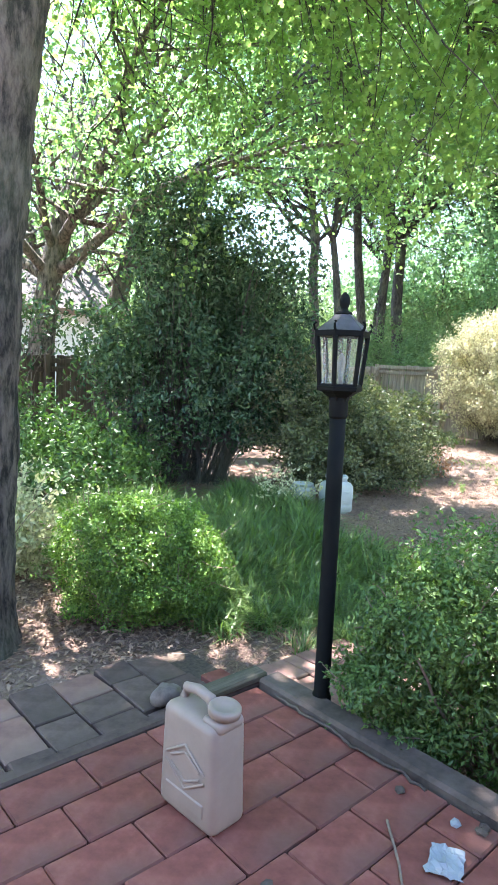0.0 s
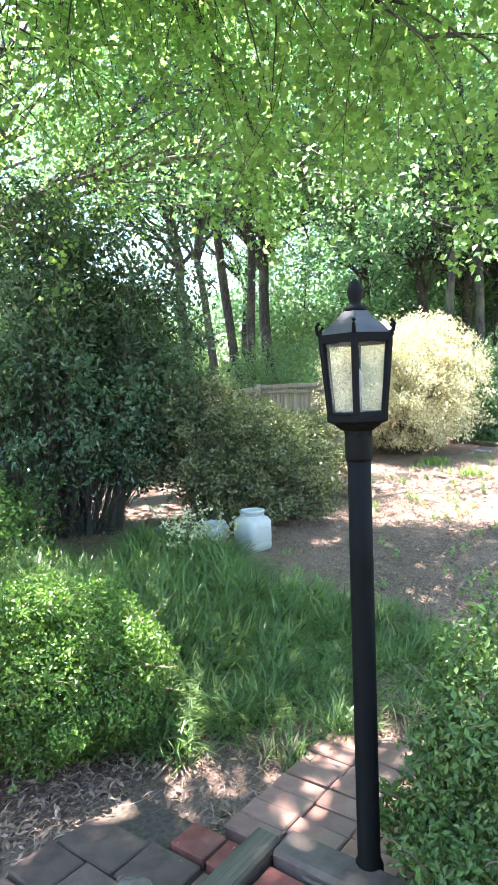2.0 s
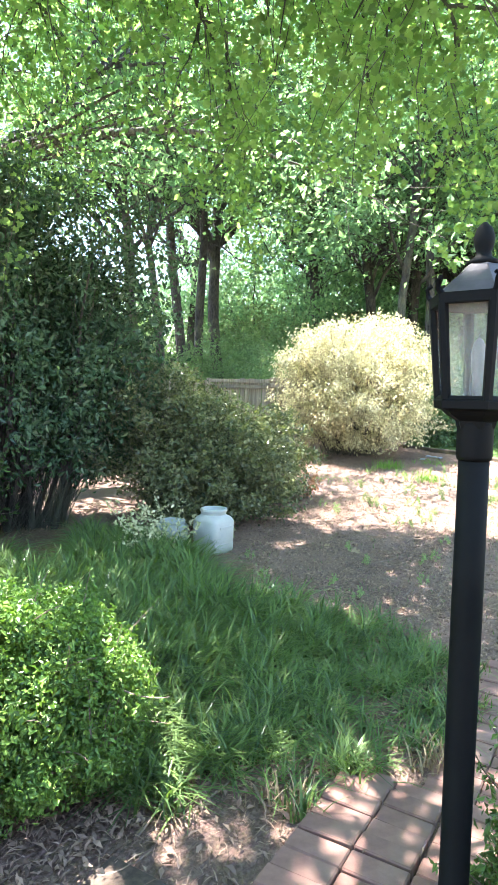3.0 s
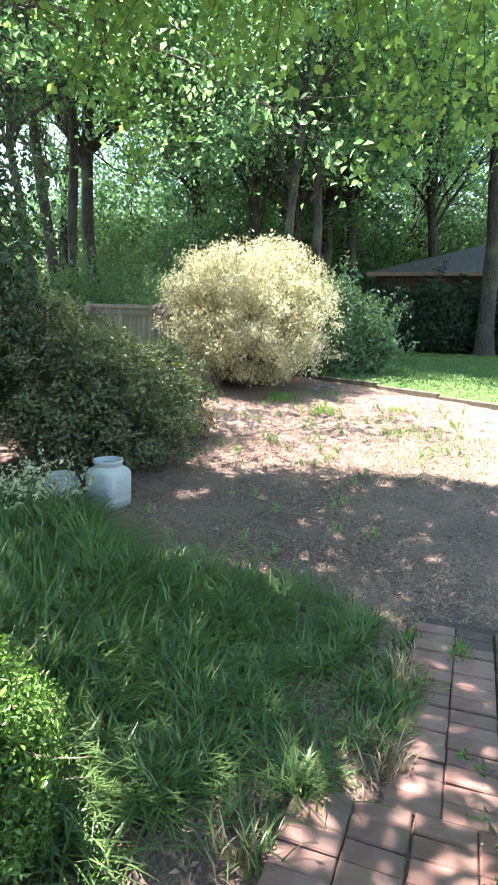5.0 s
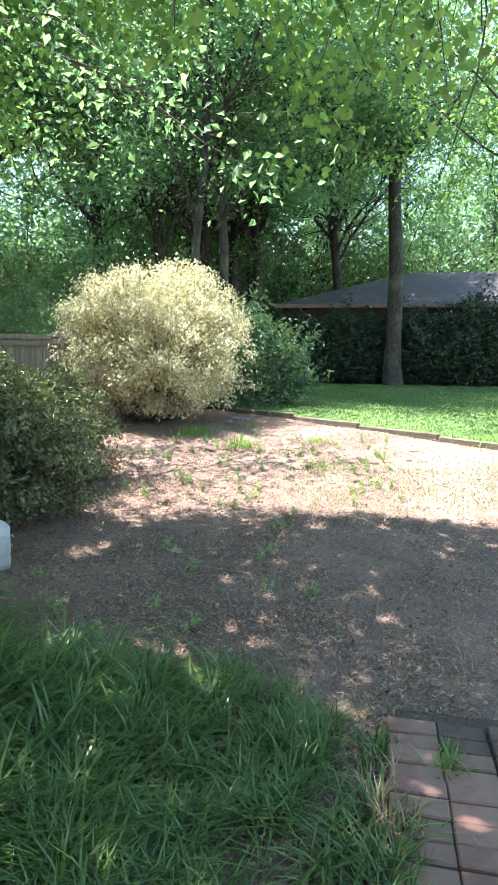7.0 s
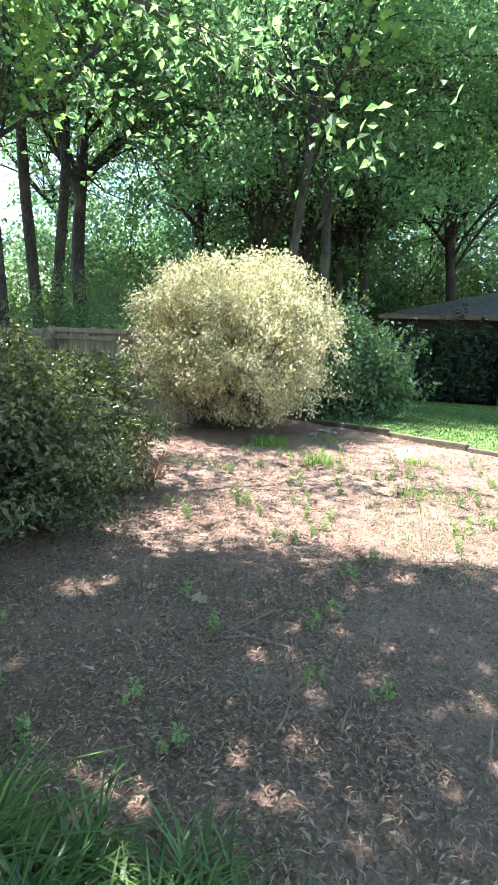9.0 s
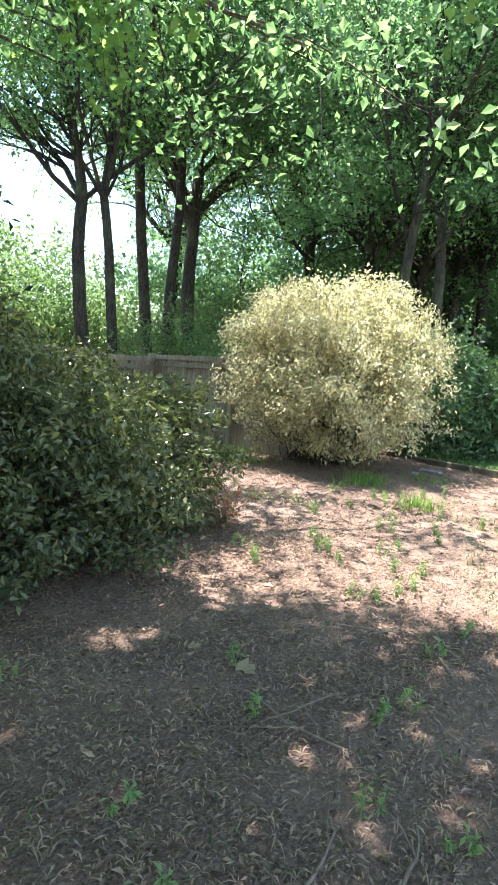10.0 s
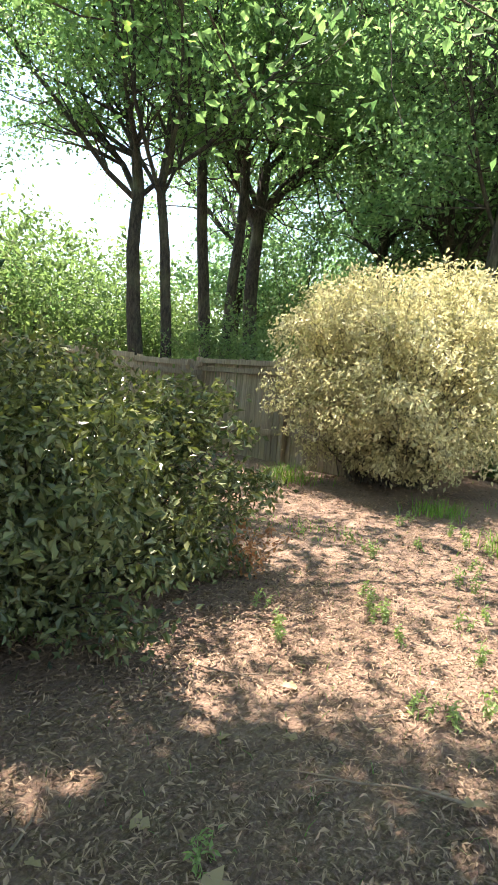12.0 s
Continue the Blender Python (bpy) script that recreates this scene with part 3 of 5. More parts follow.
# ---- paving ----
def build_paving():
    rng = np.random.default_rng(11)
    shapes = {}

    def piece(parent, x0, x1, y0, y1, z, mat, th=0.05, name="brick", tilt=0.5):
        w, d = round(x1 - x0, 3), round(y1 - y0, 3)
        key = (w, d, mat.name)
        if key not in shapes:
            bm = box_bm(-w / 2, w / 2, -d / 2, d / 2, -th, 0, 0.006)
            me = bpy.data.meshes.new(name)
            bm.to_mesh(me)
            bm.free()
            me.materials.append(mat)
            shapes[key] = me
        ob = new(name, shapes[key])
        ob.parent = parent
        ob.matrix_local = pose((x0 + x1) / 2, (y0 + y1) / 2, z + rng.normal(0, 0.0025), rng.normal(0, tilt), rng.normal(0, tilt), rng.normal(0, 0.5))

    # the upper terrace
    t = tagged(part("patio_base", box_bm(-4.0, 2.235, -4.0, 2.55, -0.1, 0.262), M_JOINT, None), "dark sand bed under the red brick patio", "patio", "", "structure")
    g = 0.005
    nb = 0
    bw, bl = 0.20, 0.30
    ny = 0
    y = 2.54
    while y > -0.6:
        x = 2.23 - (0.15 if ny % 2 else 0)
        if ny % 2:
            piece(t, 2.08 + g, 2.23, y - bw + g, y, 0.30, M_RED)
        while x > -1.2:
            piece(t, x - bl + g, x, y - bw + g, y, 0.30, M_RED)
            x -= bl
        y -= bw
        ny += 1
    # coping at the step and the curb by the box hedge
    tm = tagged(part("patio_coping", box_bm(-4.0, 2.31, 2.555, 2.625, -0.1, 0.303, 0.010), M_GREY, None), "weathered grey coping at the edge of the brick patio", "coping", "", "structure")
    tagged(part("patio_curb", box_bm(2.245, 2.375, -4.0, 2.55, -0.1, 0.335, 0.014), M_CURB, None), "dark weathered curb beside the box hedge", "curb", "", "structure")
    tagged(part("landscape_timber", box_bm(1.93, 2.31, 2.545, 2.64, 0.307, 0.345, 0.010), M_TIMBER, None), "short grey weathered timber lying on the patio edge", "timber", "")
    # the lower paved strip
    low = tagged(part("lower_paving_base", box_bm(-4.0, 2.45, 2.64, 3.42, -0.1, 0.095), M_JOINT, None), "dark sand bed under the lower grey pavers", "paving", "", "structure")
    x = 2.26
    col = 0
    while x > -3.0:
        w = (0.21, 0.20, 0.24)[col % 3]
        y = 2.65
        row = 0
        while y < 3.40:
            d = min((0.20, 0.25, 0.32)[(row + col) % 3], 3.42 - y)
            if d > 0.08:
                piece(low, x - w + 0.012, x, y + 0.01, y + d, 0.13 + rng.normal(0, 0.006), M_GREY if rng.uniform() < 0.7 else M_PINK, 0.06, "paver", 1.0)
            y += d
            row += 1
        x -= w
        col += 1
    for j in range(2):
        piece(low, 2.28 + 0.0, 2.42, 2.70 + 0.17 * j, 2.86 + 0.17 * j, 0.14, M_RED, 0.06, "brick", 1.5)
    # the walk across the yard
    wk = tagged(part("walk_base", box_bm(2.46, 5.15, 1.9, 2.58, -0.12, 0.02), M_JOINT, None), "dark sand bed under the stepping walk", "walk", "", "structure")
    x = 2.46
    k = 0
    while x < 5.0:
        w = 0.108
        zz = 0.13 - 0.085 * min(1, max(0, (x - 2.6) / 1.6))
        ytop = 2.93 if x < 3.42 else 2.62
        ybot = 2.20 if x < 4.0 else 1.92
        y = ytop
        row = 0
        while y > ybot + 0.05:
            d = 0.22
            piece(wk, x + (0.012 if k % 4 == 0 else 0.004), x + w, max(y - d, ybot - 0.05) + (0.012 if row % 2 == 1 else 0.004), y, zz + 0.008 * math.sin(2.1 * (k // 4) + 1.7 * (row // 2)) + rng.normal(0, 0.004), M_PINK if vnoise(np.array([[x, y, 0.0]]), 4.0, 77)[0] > (-0.5 if x < 3.6 else -0.1) else M_GREY, 0.07, "paver", 1.3)
            y -= d
            row += 1
        x += w
        k += 1


# ---- lamp post ----
def build_lamp():
    e = thing("lamp_post", (2.372, 2.266, 0.03), "black painted metal lamp post with a six-sided glazed lantern", "lamp post")
    part("post", lathe_bm([(0.044, -0.05), (0.044, 0.3), (0.035, 0.32), (0.035, 1.22), (0.034, 1.545)], 16), M_BLACK, e, "", True)
    part("collar", lathe_bm([(0.037, 1.54), (0.040, 1.55), (0.040, 1.60), (0.040, 1.615), (0.040, 1.625)], 16), M_BLACK, e, "", True)
    z0, z1 = 1.676, 1.885
    r0, r1, turn = 0.087, 0.107, radians(24.4)
    part("lantern_base", lathe_bm([(0.042, 1.612), (0.046, 1.628), (0.070, 1.642), (0.078, 1.650), (r0 + 0.010, 1.656), (r0 + 0.012, 1.672), (r0 + 0.002, z0 + 0.004)], 6, turn), M_BLACK, e)
    # corner bars and glass of the six-sided, tapered lantern
    for k in range(6):
        a, b = turn + k * math.pi / 3, turn + (k + 1) * math.pi / 3
        ca, sa, cb, sb = math.cos(a), math.sin(a), math.cos(b), math.sin(b)
        p0, p1 = Vector((r0 * ca, r0 * sa, z0)), Vector((r1 * ca, r1 * sa, z1))
        q0, q1 = Vector((r0 * cb, r0 * sb, z0)), Vector((r1 * cb, r1 * sb, z1))
        child("corner_bar", mesh_from("corner_bar", *tube([p0, p1], [0.0105, 0.0115], 6), M_BLACK), e)
        inn = Vector((-math.cos((a + b) / 2), -math.sin((a + b) / 2), 0)) * 0.004
        pane = child("pane", mesh_from("pane", [tuple(q + inn) for q in (p0, q0, q1, p1)], np.array([[0, 1, 2, 3]]), M_GLASS), e, "clear lantern glass")
        pane.visible_shadow = False
        for lo, hi in ((p0, q0), (p1, q1)):
            child("glazing_bar", mesh_from("glazing_bar", *tube([lo, hi], [0.008, 0.008], 5), M_BLACK), e)
        # small scroll at each roof corner
        pr = [p1 + Vector((0, 0, 0.012)), p1 + Vector((p1.x * 0.12, p1.y * 0.12, 0.022)), p1 + Vector((p1.x * 0.16, p1.y * 0.16, 0.040)), p1 + Vector((p1.x * 0.07, p1.y * 0.07, 0.050))]
        child("scroll", mesh_from("scroll", *tube(pr, [0.007, 0.006, 0.005, 0.006], 6), M_BLACK, None, True), e)
    part("cap_rim", lathe_bm([(r1 * 0.97, z1 - 0.008), (r1 * 1.09, z1 - 0.006), (r1 * 1.11, z1 + 0.016), (r1 * 0.9, z1 + 0.020)], 6, turn), M_BLACK, e)
    part("cap_roof", lathe_bm([(r1 * 1.04, z1 + 0.017), (r1 * 0.80, z1 + 0.042), (r1 * 0.52, z1 + 0.066), (0.040, z1 + 0.082), (0.03, z1 + 0.088)], 6, turn), M_CAPROOF, e, "dull grey weathered lantern roof")
    part("finial", lathe_bm([(0.034, z1 + 0.084), (0.036, z1 + 0.092), (0.018, z1 + 0.102), (0.016, z1 + 0.112), (0.020, z1 + 0.124), (0.023, z1 + 0.142), (0.017, z1 + 0.163), (0.005, z1 + 0.176)], 14), M_BLACK, e, "", True)
    part("bulb", lathe_bm([(0.010, 1.676), (0.011, 1.72), (0.016, 1.75), (0.017, 1.775), (0.012, 1.80), (0.003, 1.812)], 14), M_BULB, e, "frosted glass bulb", True)


def glass_mat(name):
    """Thin lantern glass, hazy with age: most light passes straight, some is scattered."""
    m, nt, b, out = material(name)
    b.inputs["Base Color"].default_value = (0.80, 0.82, 0.74, 1)
    b.inputs["Roughness"].default_value = 0.25
    clear = nt.nodes.new("ShaderNodeBsdfTransparent")
    haze = nt.nodes.new("ShaderNodeBsdfTranslucent")
    haze.inputs["Color"].default_value = (0.85, 0.87, 0.78, 1)
    one, two = nt.nodes.new("ShaderNodeMixShader"), nt.nodes.new("ShaderNodeMixShader")
    one.inputs[0].default_value, two.inputs[0].default_value = 0.22, 0.06
    nt.links.new(clear.outputs[0], one.inputs[1])
    nt.links.new(haze.outputs[0], one.inputs[2])
    nt.links.new(one.outputs[0], two.inputs[1])
    nt.links.new(b.outputs[0], two.inputs[2])
    nt.links.new(two.outputs[0], out.inputs["Surface"])
    return m


M_GLASS = glass_mat("lantern_glass")
M_BULB = rough_mat("frosted_bulb", [(0.20, 0.20, 0.18), (0.26, 0.25, 0.23)], 3, 0.4)
M_CAPROOF = rough_mat("lantern_roof", [(0.03, 0.028, 0.03), (0.07, 0.064, 0.067)], 14, 0.55, (0.10, 0.09, 0.10), 0.001)


# ---- cans ----
def build_can():
    e = thing("jerry_can", (1.535, 2.045, 0.30), "faded beige plastic jerry can standing on red brick", "jerry can", "", "", 184)
    bm = box_bm(-0.076, 0.076, -0.138, 0.138, 0, 0.36, 0.030, 4)
    for q in bm.verts:
        if q.co.z > 0.25:
            s = 1 - 0.25 * (q.co.z - 0.25) / 0.11 * 0.35
            q.co.x *= s
            q.co.y *= s
    part("body", bm, M_CANPL, e, "", True)
    for sx in (-0.075, 0.075):
        for sz in (-1, 1):
            for w in (0.035, 0.06):
                v, f = tube([(sx, -w - 0.035, 0.185 + sz * 0.012), (sx, 0, 0.185 + sz * (0.015 + w)), (sx, w + 0.035, 0.185 + sz * 0.012)], [0.005, 0.005, 0.005], 6)
                child("rib", mesh_from("rib", v, f, M_CANPL, None, True), e)
    v, f = tube([(0, -0.10, 0.345), (0, -0.085, 0.395), (0, -0.03, 0.408), (0, 0.03, 0.40), (0, 0.05, 0.345)], [0.02, 0.019, 0.018, 0.019, 0.02], 10)
    child("handle", mesh_from("handle", v, f, M_CANPL, None, True), e)
    part("shoulder", box_bm(-0.055, 0.055, 0.045, 0.135, 0.335, 0.372, 0.014, 2), M_CANPL, e, "", True)
    ob = part("cap", lathe_bm([(0.040, 0), (0.040, 0.014), (0.053, 0.016), (0.053, 0.036), (0.049, 0.040), (0.034, 0.040), (0.031, 0.034)], 22), M_CANPL, e, "round beige screw cap", True)
    ob.matrix_local = pose(0, 0.092, 0.366, -8, 0, 0)
    for k in range(2):
        part("side_panel", box_bm(0.073 * (1 if k else -1) - 0.006, 0.073 * (1 if k else -1) + 0.006, -0.095, 0.095, 0.05, 0.10, 0.005), M_CANPL, e)


def build_barrel():
    e = thing("plastic_barrel", (6.43, 5.68, 0.0), "pale grey-white square plastic barrel with an open rim", "barrel", "", "", -8)
    bm = lathe_bm([(0.175, 0.0), (0.195, 0.02), (0.198, 0.10), (0.192, 0.112), (0.198, 0.125), (0.200, 0.335), (0.188, 0.375), (0.160, 0.395), (0.150, 0.41)], 40)
    for q in bm.verts:
        c, n = math.hypot(q.co.x, q.co.y), 5.0 if q.co.z < 0.36 else 3.0 if q.co.z < 0.38 else 2.0
        k = 1 / (abs(q.co.x / c) ** n + abs(q.co.y / c) ** n) ** (1 / n)
        q.co.x, q.co.y = q.co.x * k * 0.88, q.co.y * k * 0.88
    part("body", bm, M_WHITEPL, e, "", True)
    part("rim", lathe_bm([(0.130, 0.40), (0.135, 0.41), (0.135, 0.435), (0.145, 0.44), (0.145, 0.465), (0.128, 0.467), (0.123, 0.45), (0.121, 0.415)], 32), M_WHITEPL, e, "", True)
    # flat dark disc painted for the shade inside the barrel
    part("mouth", lathe_bm([(0.120, 0.412), (0.120, 0.418)], 28), M_MOUTHDARK, e, "dark disc for the shade inside the open barrel")
    for k in (0, 1):
        ob = part("moulded_label", box_bm(-0.09, 0.09, -0.179, -0.170, 0.265, 0.292, 0.002), M_WHITEPL, e)
        ob.matrix_local = pose(0, 0, 0, 0, 0, 90 * k)
    for a in (0, 90):
        ob = part("lug", box_bm(-0.03, 0.03, 0.160, 0.182, 0.32, 0.345, 0.006), M_WHITEPL, e)
        ob.matrix_local = pose(0, 0, 0, 0, 0, a - 140)


def build_tub():
    e = thing("plastic_tub", (6.28, 6.12, 0.0), "low white plastic tub behind the white barrel", "tub", "", "", 35)
    part("body", lathe_bm([(0.15, 0.0), (0.17, 0.02), (0.175, 0.22), (0.165, 0.26), (0.13, 0.28)], 16), M_WHITEPL, e, "", True)
    part("rim", lathe_bm([(0.125, 0.275), (0.14, 0.28), (0.14, 0.31), (0.12, 0.312), (0.118, 0.29)], 20), M_WHITEPL, e, "", True)


# ---- fences ----
def build_fence(x0, y0, x1, y1, z0, z1, h0, h1, rng, label, name, step=0.145, M_FENCE=M_FENCE):
    L = math.hypot(x1 - x0, y1 - y0)
    rz = math.degrees(math.atan2(y1 - y0, x1 - x0))
    e = thing(name, (x0, y0, 0), label, "fence", "", "structure", rz)
    n = int(L / step)
    meshes = []
    for k in range(5):
        h = 1.0
        bm = box_bm(-step / 2 + 0.004, step / 2 - 0.004, -0.011, 0.011, 0, 1.0 + 0.012 * rng.normal(), 0.004)
        me = bpy.data.meshes.new("paling")
        bm.to_mesh(me)
        bm.free()
        me.materials.append(M_FENCE)
        meshes.append(me)
    for k in range(n):
        u = (k + 0.5) / n
        zb, zt = z0 + (z1 - z0) * u, h0 + (h1 - h0) * u
        ob = new("paling", meshes[int(rng.integers(5))])
        ob.parent = e
        ob.matrix_local = pose(u * L, rng.normal(0, 0.003), zb, rng.normal(0, 0.4), rng.normal(0, 0.5), 0) @ Matrix.Diagonal((1, 1, zt - zb + rng.normal(0, 0.008), 1))
    for k in range(int(L / 2.4) + 1):
        u = min(1, k * 2.4 / L)
        zb, zt = z0 + (z1 - z0) * u, h0 + (h1 - h0) * u
        ob = part("post", box_bm(-0.045, 0.045, -0.115, -0.02, -0.2, zt - zb + 0.04, 0.006), M_FENCE, e)
        ob.matrix_local = pose(u * L, 0, zb)
    for zr in (0.3, 0.9, 0.985):
        m = int(L / 2.4) + 1
        for k in range(m):
            u0, u1 = k / m, (k + 1) / m
            za = z0 + (z1 - z0) * u0 + (h0 - z0) * zr
            zb = z0 + (z1 - z0) * u1 + (h1 - z1) * zr
            bm = box_bm(u0 * L, u1 * L - 0.004, -0.055, -0.014, -0.045, 0.045, 0.004)
            for q in bm.verts:
                t = (q.co.x - u0 * L) / (L / m)
                q.co.z += za + (zb - za) * t
            part("rail", bm, M_FENCE, e)
    return e


# ---- houses ----
# unseen walls closing the patio, added to keep sky light off it
tagged(part("wall_west", box_bm(-2.2, -1.9, -4.0, 2.2, -0.1, 3.0), rough_mat("house_brick", [(0.22, 0.12, 0.09), (0.32, 0.18, 0.14)], 7), None), "unseen plain brick house wall added to darken the patio", "wall", "", "structure")
tagged(part("wall_south", box_bm(-1.897, 2.2, -2.6, -2.3, -0.1, 3.0), bpy.data.materials["house_brick"], None), "unseen plain brick house wall added to darken the patio", "wall", "", "structure")

def build_house(name, label, x0, x1, y0, y1, zb, eave, ridge, wall_m, along="y"):
    e = thing(name, ((x0 + x1) / 2, (y0 + y1) / 2, zb), label, "house")
    hx, hy = (x1 - x0) / 2, (y1 - y0) / 2
    H, R = eave - zb, ridge - zb
    for nm, b in (("wall", (-hx, -hx + 0.2, -hy, hy)), ("wall", (hx - 0.2, hx, -hy, hy)), ("wall", (-hx + 0.203, hx - 0.203, -hy, -hy + 0.2)), ("wall", (-hx + 0.203, hx - 0.203, hy - 0.2, hy))):
        part(nm, box_bm(*b, -0.3, H - 0.004), wall_m, e)
    o = 0.45
    bm = bmesh.new()
    if along == "y":
        pts = [(-hx - o, -hy - o, H), (hx + o, -hy - o, H), (hx + o, hy + o, H), (-hx - o, hy + o, H), (0, -hy * 0.5, R), (0, hy * 0.5, R)]
        faces = [(0, 1, 4), (1, 2, 5, 4), (2, 3, 5), (3, 0, 4, 5), (3, 2, 1, 0)]
    else:
        pts = [(-hx - o, -hy - o, H), (hx + o, -hy - o, H), (hx + o, hy + o, H), (-hx - o, hy + o, H), (-hx - o, 0, R), (hx + o, 0, R)]
        faces = [(0, 1, 5, 4), (1, 2, 5), (2, 3, 4, 5), (3, 0, 4), (3, 2, 1, 0)]
    vs = [bm.verts.new(p) for p in pts]
    for f in faces:
        bm.faces.new([vs[i] for i in f])
    part("roof", bm, M_ROOF, e)
    part("fascia", box_bm(-hx - o - 0.02, -hx - o + 0.01, -hy - o, hy + o, H - 0.14, H + 0.02), M_TRIM, e)
    part("fascia", box_bm(-hx - o, hx + o, -hy - o - 0.02, -hy - o + 0.01, H - 0.14, H + 0.02), M_TRIM, e)
    return e, H


# ---- assemble the yard ----
build_lamp()
build_can()
build_barrel()
build_tub()
R = np.random.default_rng

def clumps(lobes, n, size, rng, low=0.5):
    """Small rounded masses on the outside of the larger ones."""
    extra = []
    for _ in range(n):
        x, y, z, a, b, c = lobes[int(rng.integers(len(lobes)))]
        u = unit(rng.standard_normal(3) + np.array([-0.3, -0.3, 0.35]))
        q = np.array([x, y, z]) + u * np.array([a, b, c]) * rng.uniform(0.85, 1.05)
        if q[2] > low:
            w = size * rng.uniform(0.6, 1.2)
            extra.append((*q, w * 1.1, w * 1.1, w * 0.7))
    return lobes + extra


# box hedges by the patio
bush("boxwood", (2.50, 4.08, 0.05), clumps([(0, 0, 0.43, 0.57, 0.50, 0.41), (0.12, -0.1, 0.32, 0.44, 0.40, 0.34)], 40, 0.085, R(121), 0.15), R(21), "rounded bright green boxwood beside the paved step", "boxwood", 58000, 0.024, L_BOX, 0.10, 3.6, 10, spray=130, square=2.1)
bush("boxwood", (3.05, 1.62, 0.05), clumps([(0, -0.35, 0.62, 0.62, 0.78, 0.64), (-0.24, 0.22, 0.50, 0.44, 0.40, 0.52), (-0.1, -0.75, 0.5, 0.54, 0.6, 0.5), (-0.50, 0.36, 0.40, 0.24, 0.24, 0.34)], 60, 0.10, R(122), 0.2), R(22), "large dense dark green boxwood beside the patio curb", "boxwood", 80000, 0.025, L_BOXR, 0.10, 3.6, 12, spray=260, square=2.3)

fence_rng = R(31)
# one side fence in two lengths: lighter wood for sun, darker wood for shade
build_fence(9.4, 11.3, 14.6, 11.3, 0.08, 0.1, 1.90, 1.97, fence_rng, "weathered grey wooden paling fence in the sun", "fence_corner")
build_fence(-7, 11.3, 9.395, 11.3, 0.0, 0.08, 1.72, 1.89, fence_rng, "weathered grey wooden paling fence with deep shade in its colour", "fence_side", M_FENCE=M_FENCESHADE)
build_fence(14.6, 11.3, 13.75, 7.2, 0.35, 0.40, 2.03, 2.03, fence_rng, "weathered wooden paling fence behind the pale bush", "fence_back")

# shrubs of the yard
arching("evergreen_shrub", (8.0, 6.75, 0.05), [(-0.50, 0.3, 0.98, 1.15, 1.0, 1.06), (-0.35, -0.65, 0.66, 0.80, 0.75, 0.74), (1.00, -0.40, 0.70, 0.68, 0.64, 0.76), (0.7, 0.6, 0.86, 0.85, 0.8, 0.84), (-0.75, -0.35, 0.55, 0.75, 0.80, 0.60)], R(41), "wide dark evergreen shrub beside the white barrel", "shrub", 640, 120, 0.055, L_SHRUB, M_BARKD, 0.085, 0.1, 0.55, 0.3, 0.006, 14, 0.022, up=0.15, over=0.10)
arching("variegated_bush", (13.9, 7.05, 0.42), [(0, 0, 1.55, 1.75, 1.75, 1.45), (-0.55, -0.75, 1.30, 1.35, 1.35, 1.05), (-0.3, 0.7, 1.5, 1.15, 1.1, 1.15), (0.4, -0.5, 1.85, 1.3, 1.3, 1.15), (-0.6, 0.0, 1.9, 1.1, 1.1, 1.0), (-0.4, -0.6, 0.85, 1.35, 1.4, 0.6)], R(42), "big rounded pale cream-green flowering bush in full sun", "bush", 540, 150, 0.062, L_WHITE, M_BARK, 0.12, 0.55, 0.5, 0.42, 0.010, 12, 0.025, base_z=0.15, up=0.35, over=0.07)
bush("green_bush", (16.3, 5.9, 0.48), [(0, 0, 1.1, 1.2, 1.2, 1.15), (0.6, -0.8, 0.8, 0.9, 0.9, 0.8)], R(43), "soft blue-green bush beside the pale bush", "bush", 17000, 0.10, L_SOFT, 0.2, 2.0, 10, M_BARK, spray=160)
arching("holly", (5.7, 8.3, 0.0), [(0.4, 0, 2.0, 1.3, 1.1, 1.15), (-0.8, 0.4, 2.3, 0.75, 0.8, 0.5), (0.3, 0.3, 3.5, 1.0, 1.0, 0.8), (1.2, 0.2, 2.9, 0.9, 0.8, 0.8), (-0.3, 0, 4.3, 0.6, 0.6, 0.4), (1.0, -0.5, 1.3, 0.7, 0.6, 0.6), (0.9, 0.4, 4.5, 0.7, 0.7, 0.55), (1.45, -0.5, 2.0, 0.7, 0.75, 0.8), (1.4, -0.5, 1.2, 0.5, 0.55, 0.5), (1.35, -0.85, 2.7, 0.75, 0.7, 0.8), (1.2, -0.9, 3.7, 0.7, 0.7, 0.6)], R(44), "tall dark holly with several slim bare stems", "tree", 380, 125, 0.085, L_HOLLY, M_BARKD, 0.13, 0.3, 0.5, 0.45, 0.005, 18, 0.04, base_z=0.6, up=0.1, over=0.12)
bush("understorey_shrub", (3.6, 7.6, 0.0), [(0, 0, 0.45, 1.1, 0.8, 0.5), (-1.1, 0.3, 0.5, 0.9, 0.7, 0.55), (0.9, 0.5, 0.42, 0.8, 0.6, 0.45), (-0.3, 1.2, 0.6, 0.9, 0.7, 0.6)], R(45), "leafy green shrub in the shade before the fence", "shrub", 16000, 0.07, L_SHRUB2, 0.2, 2.5, 10, M_BARK, spray=300)
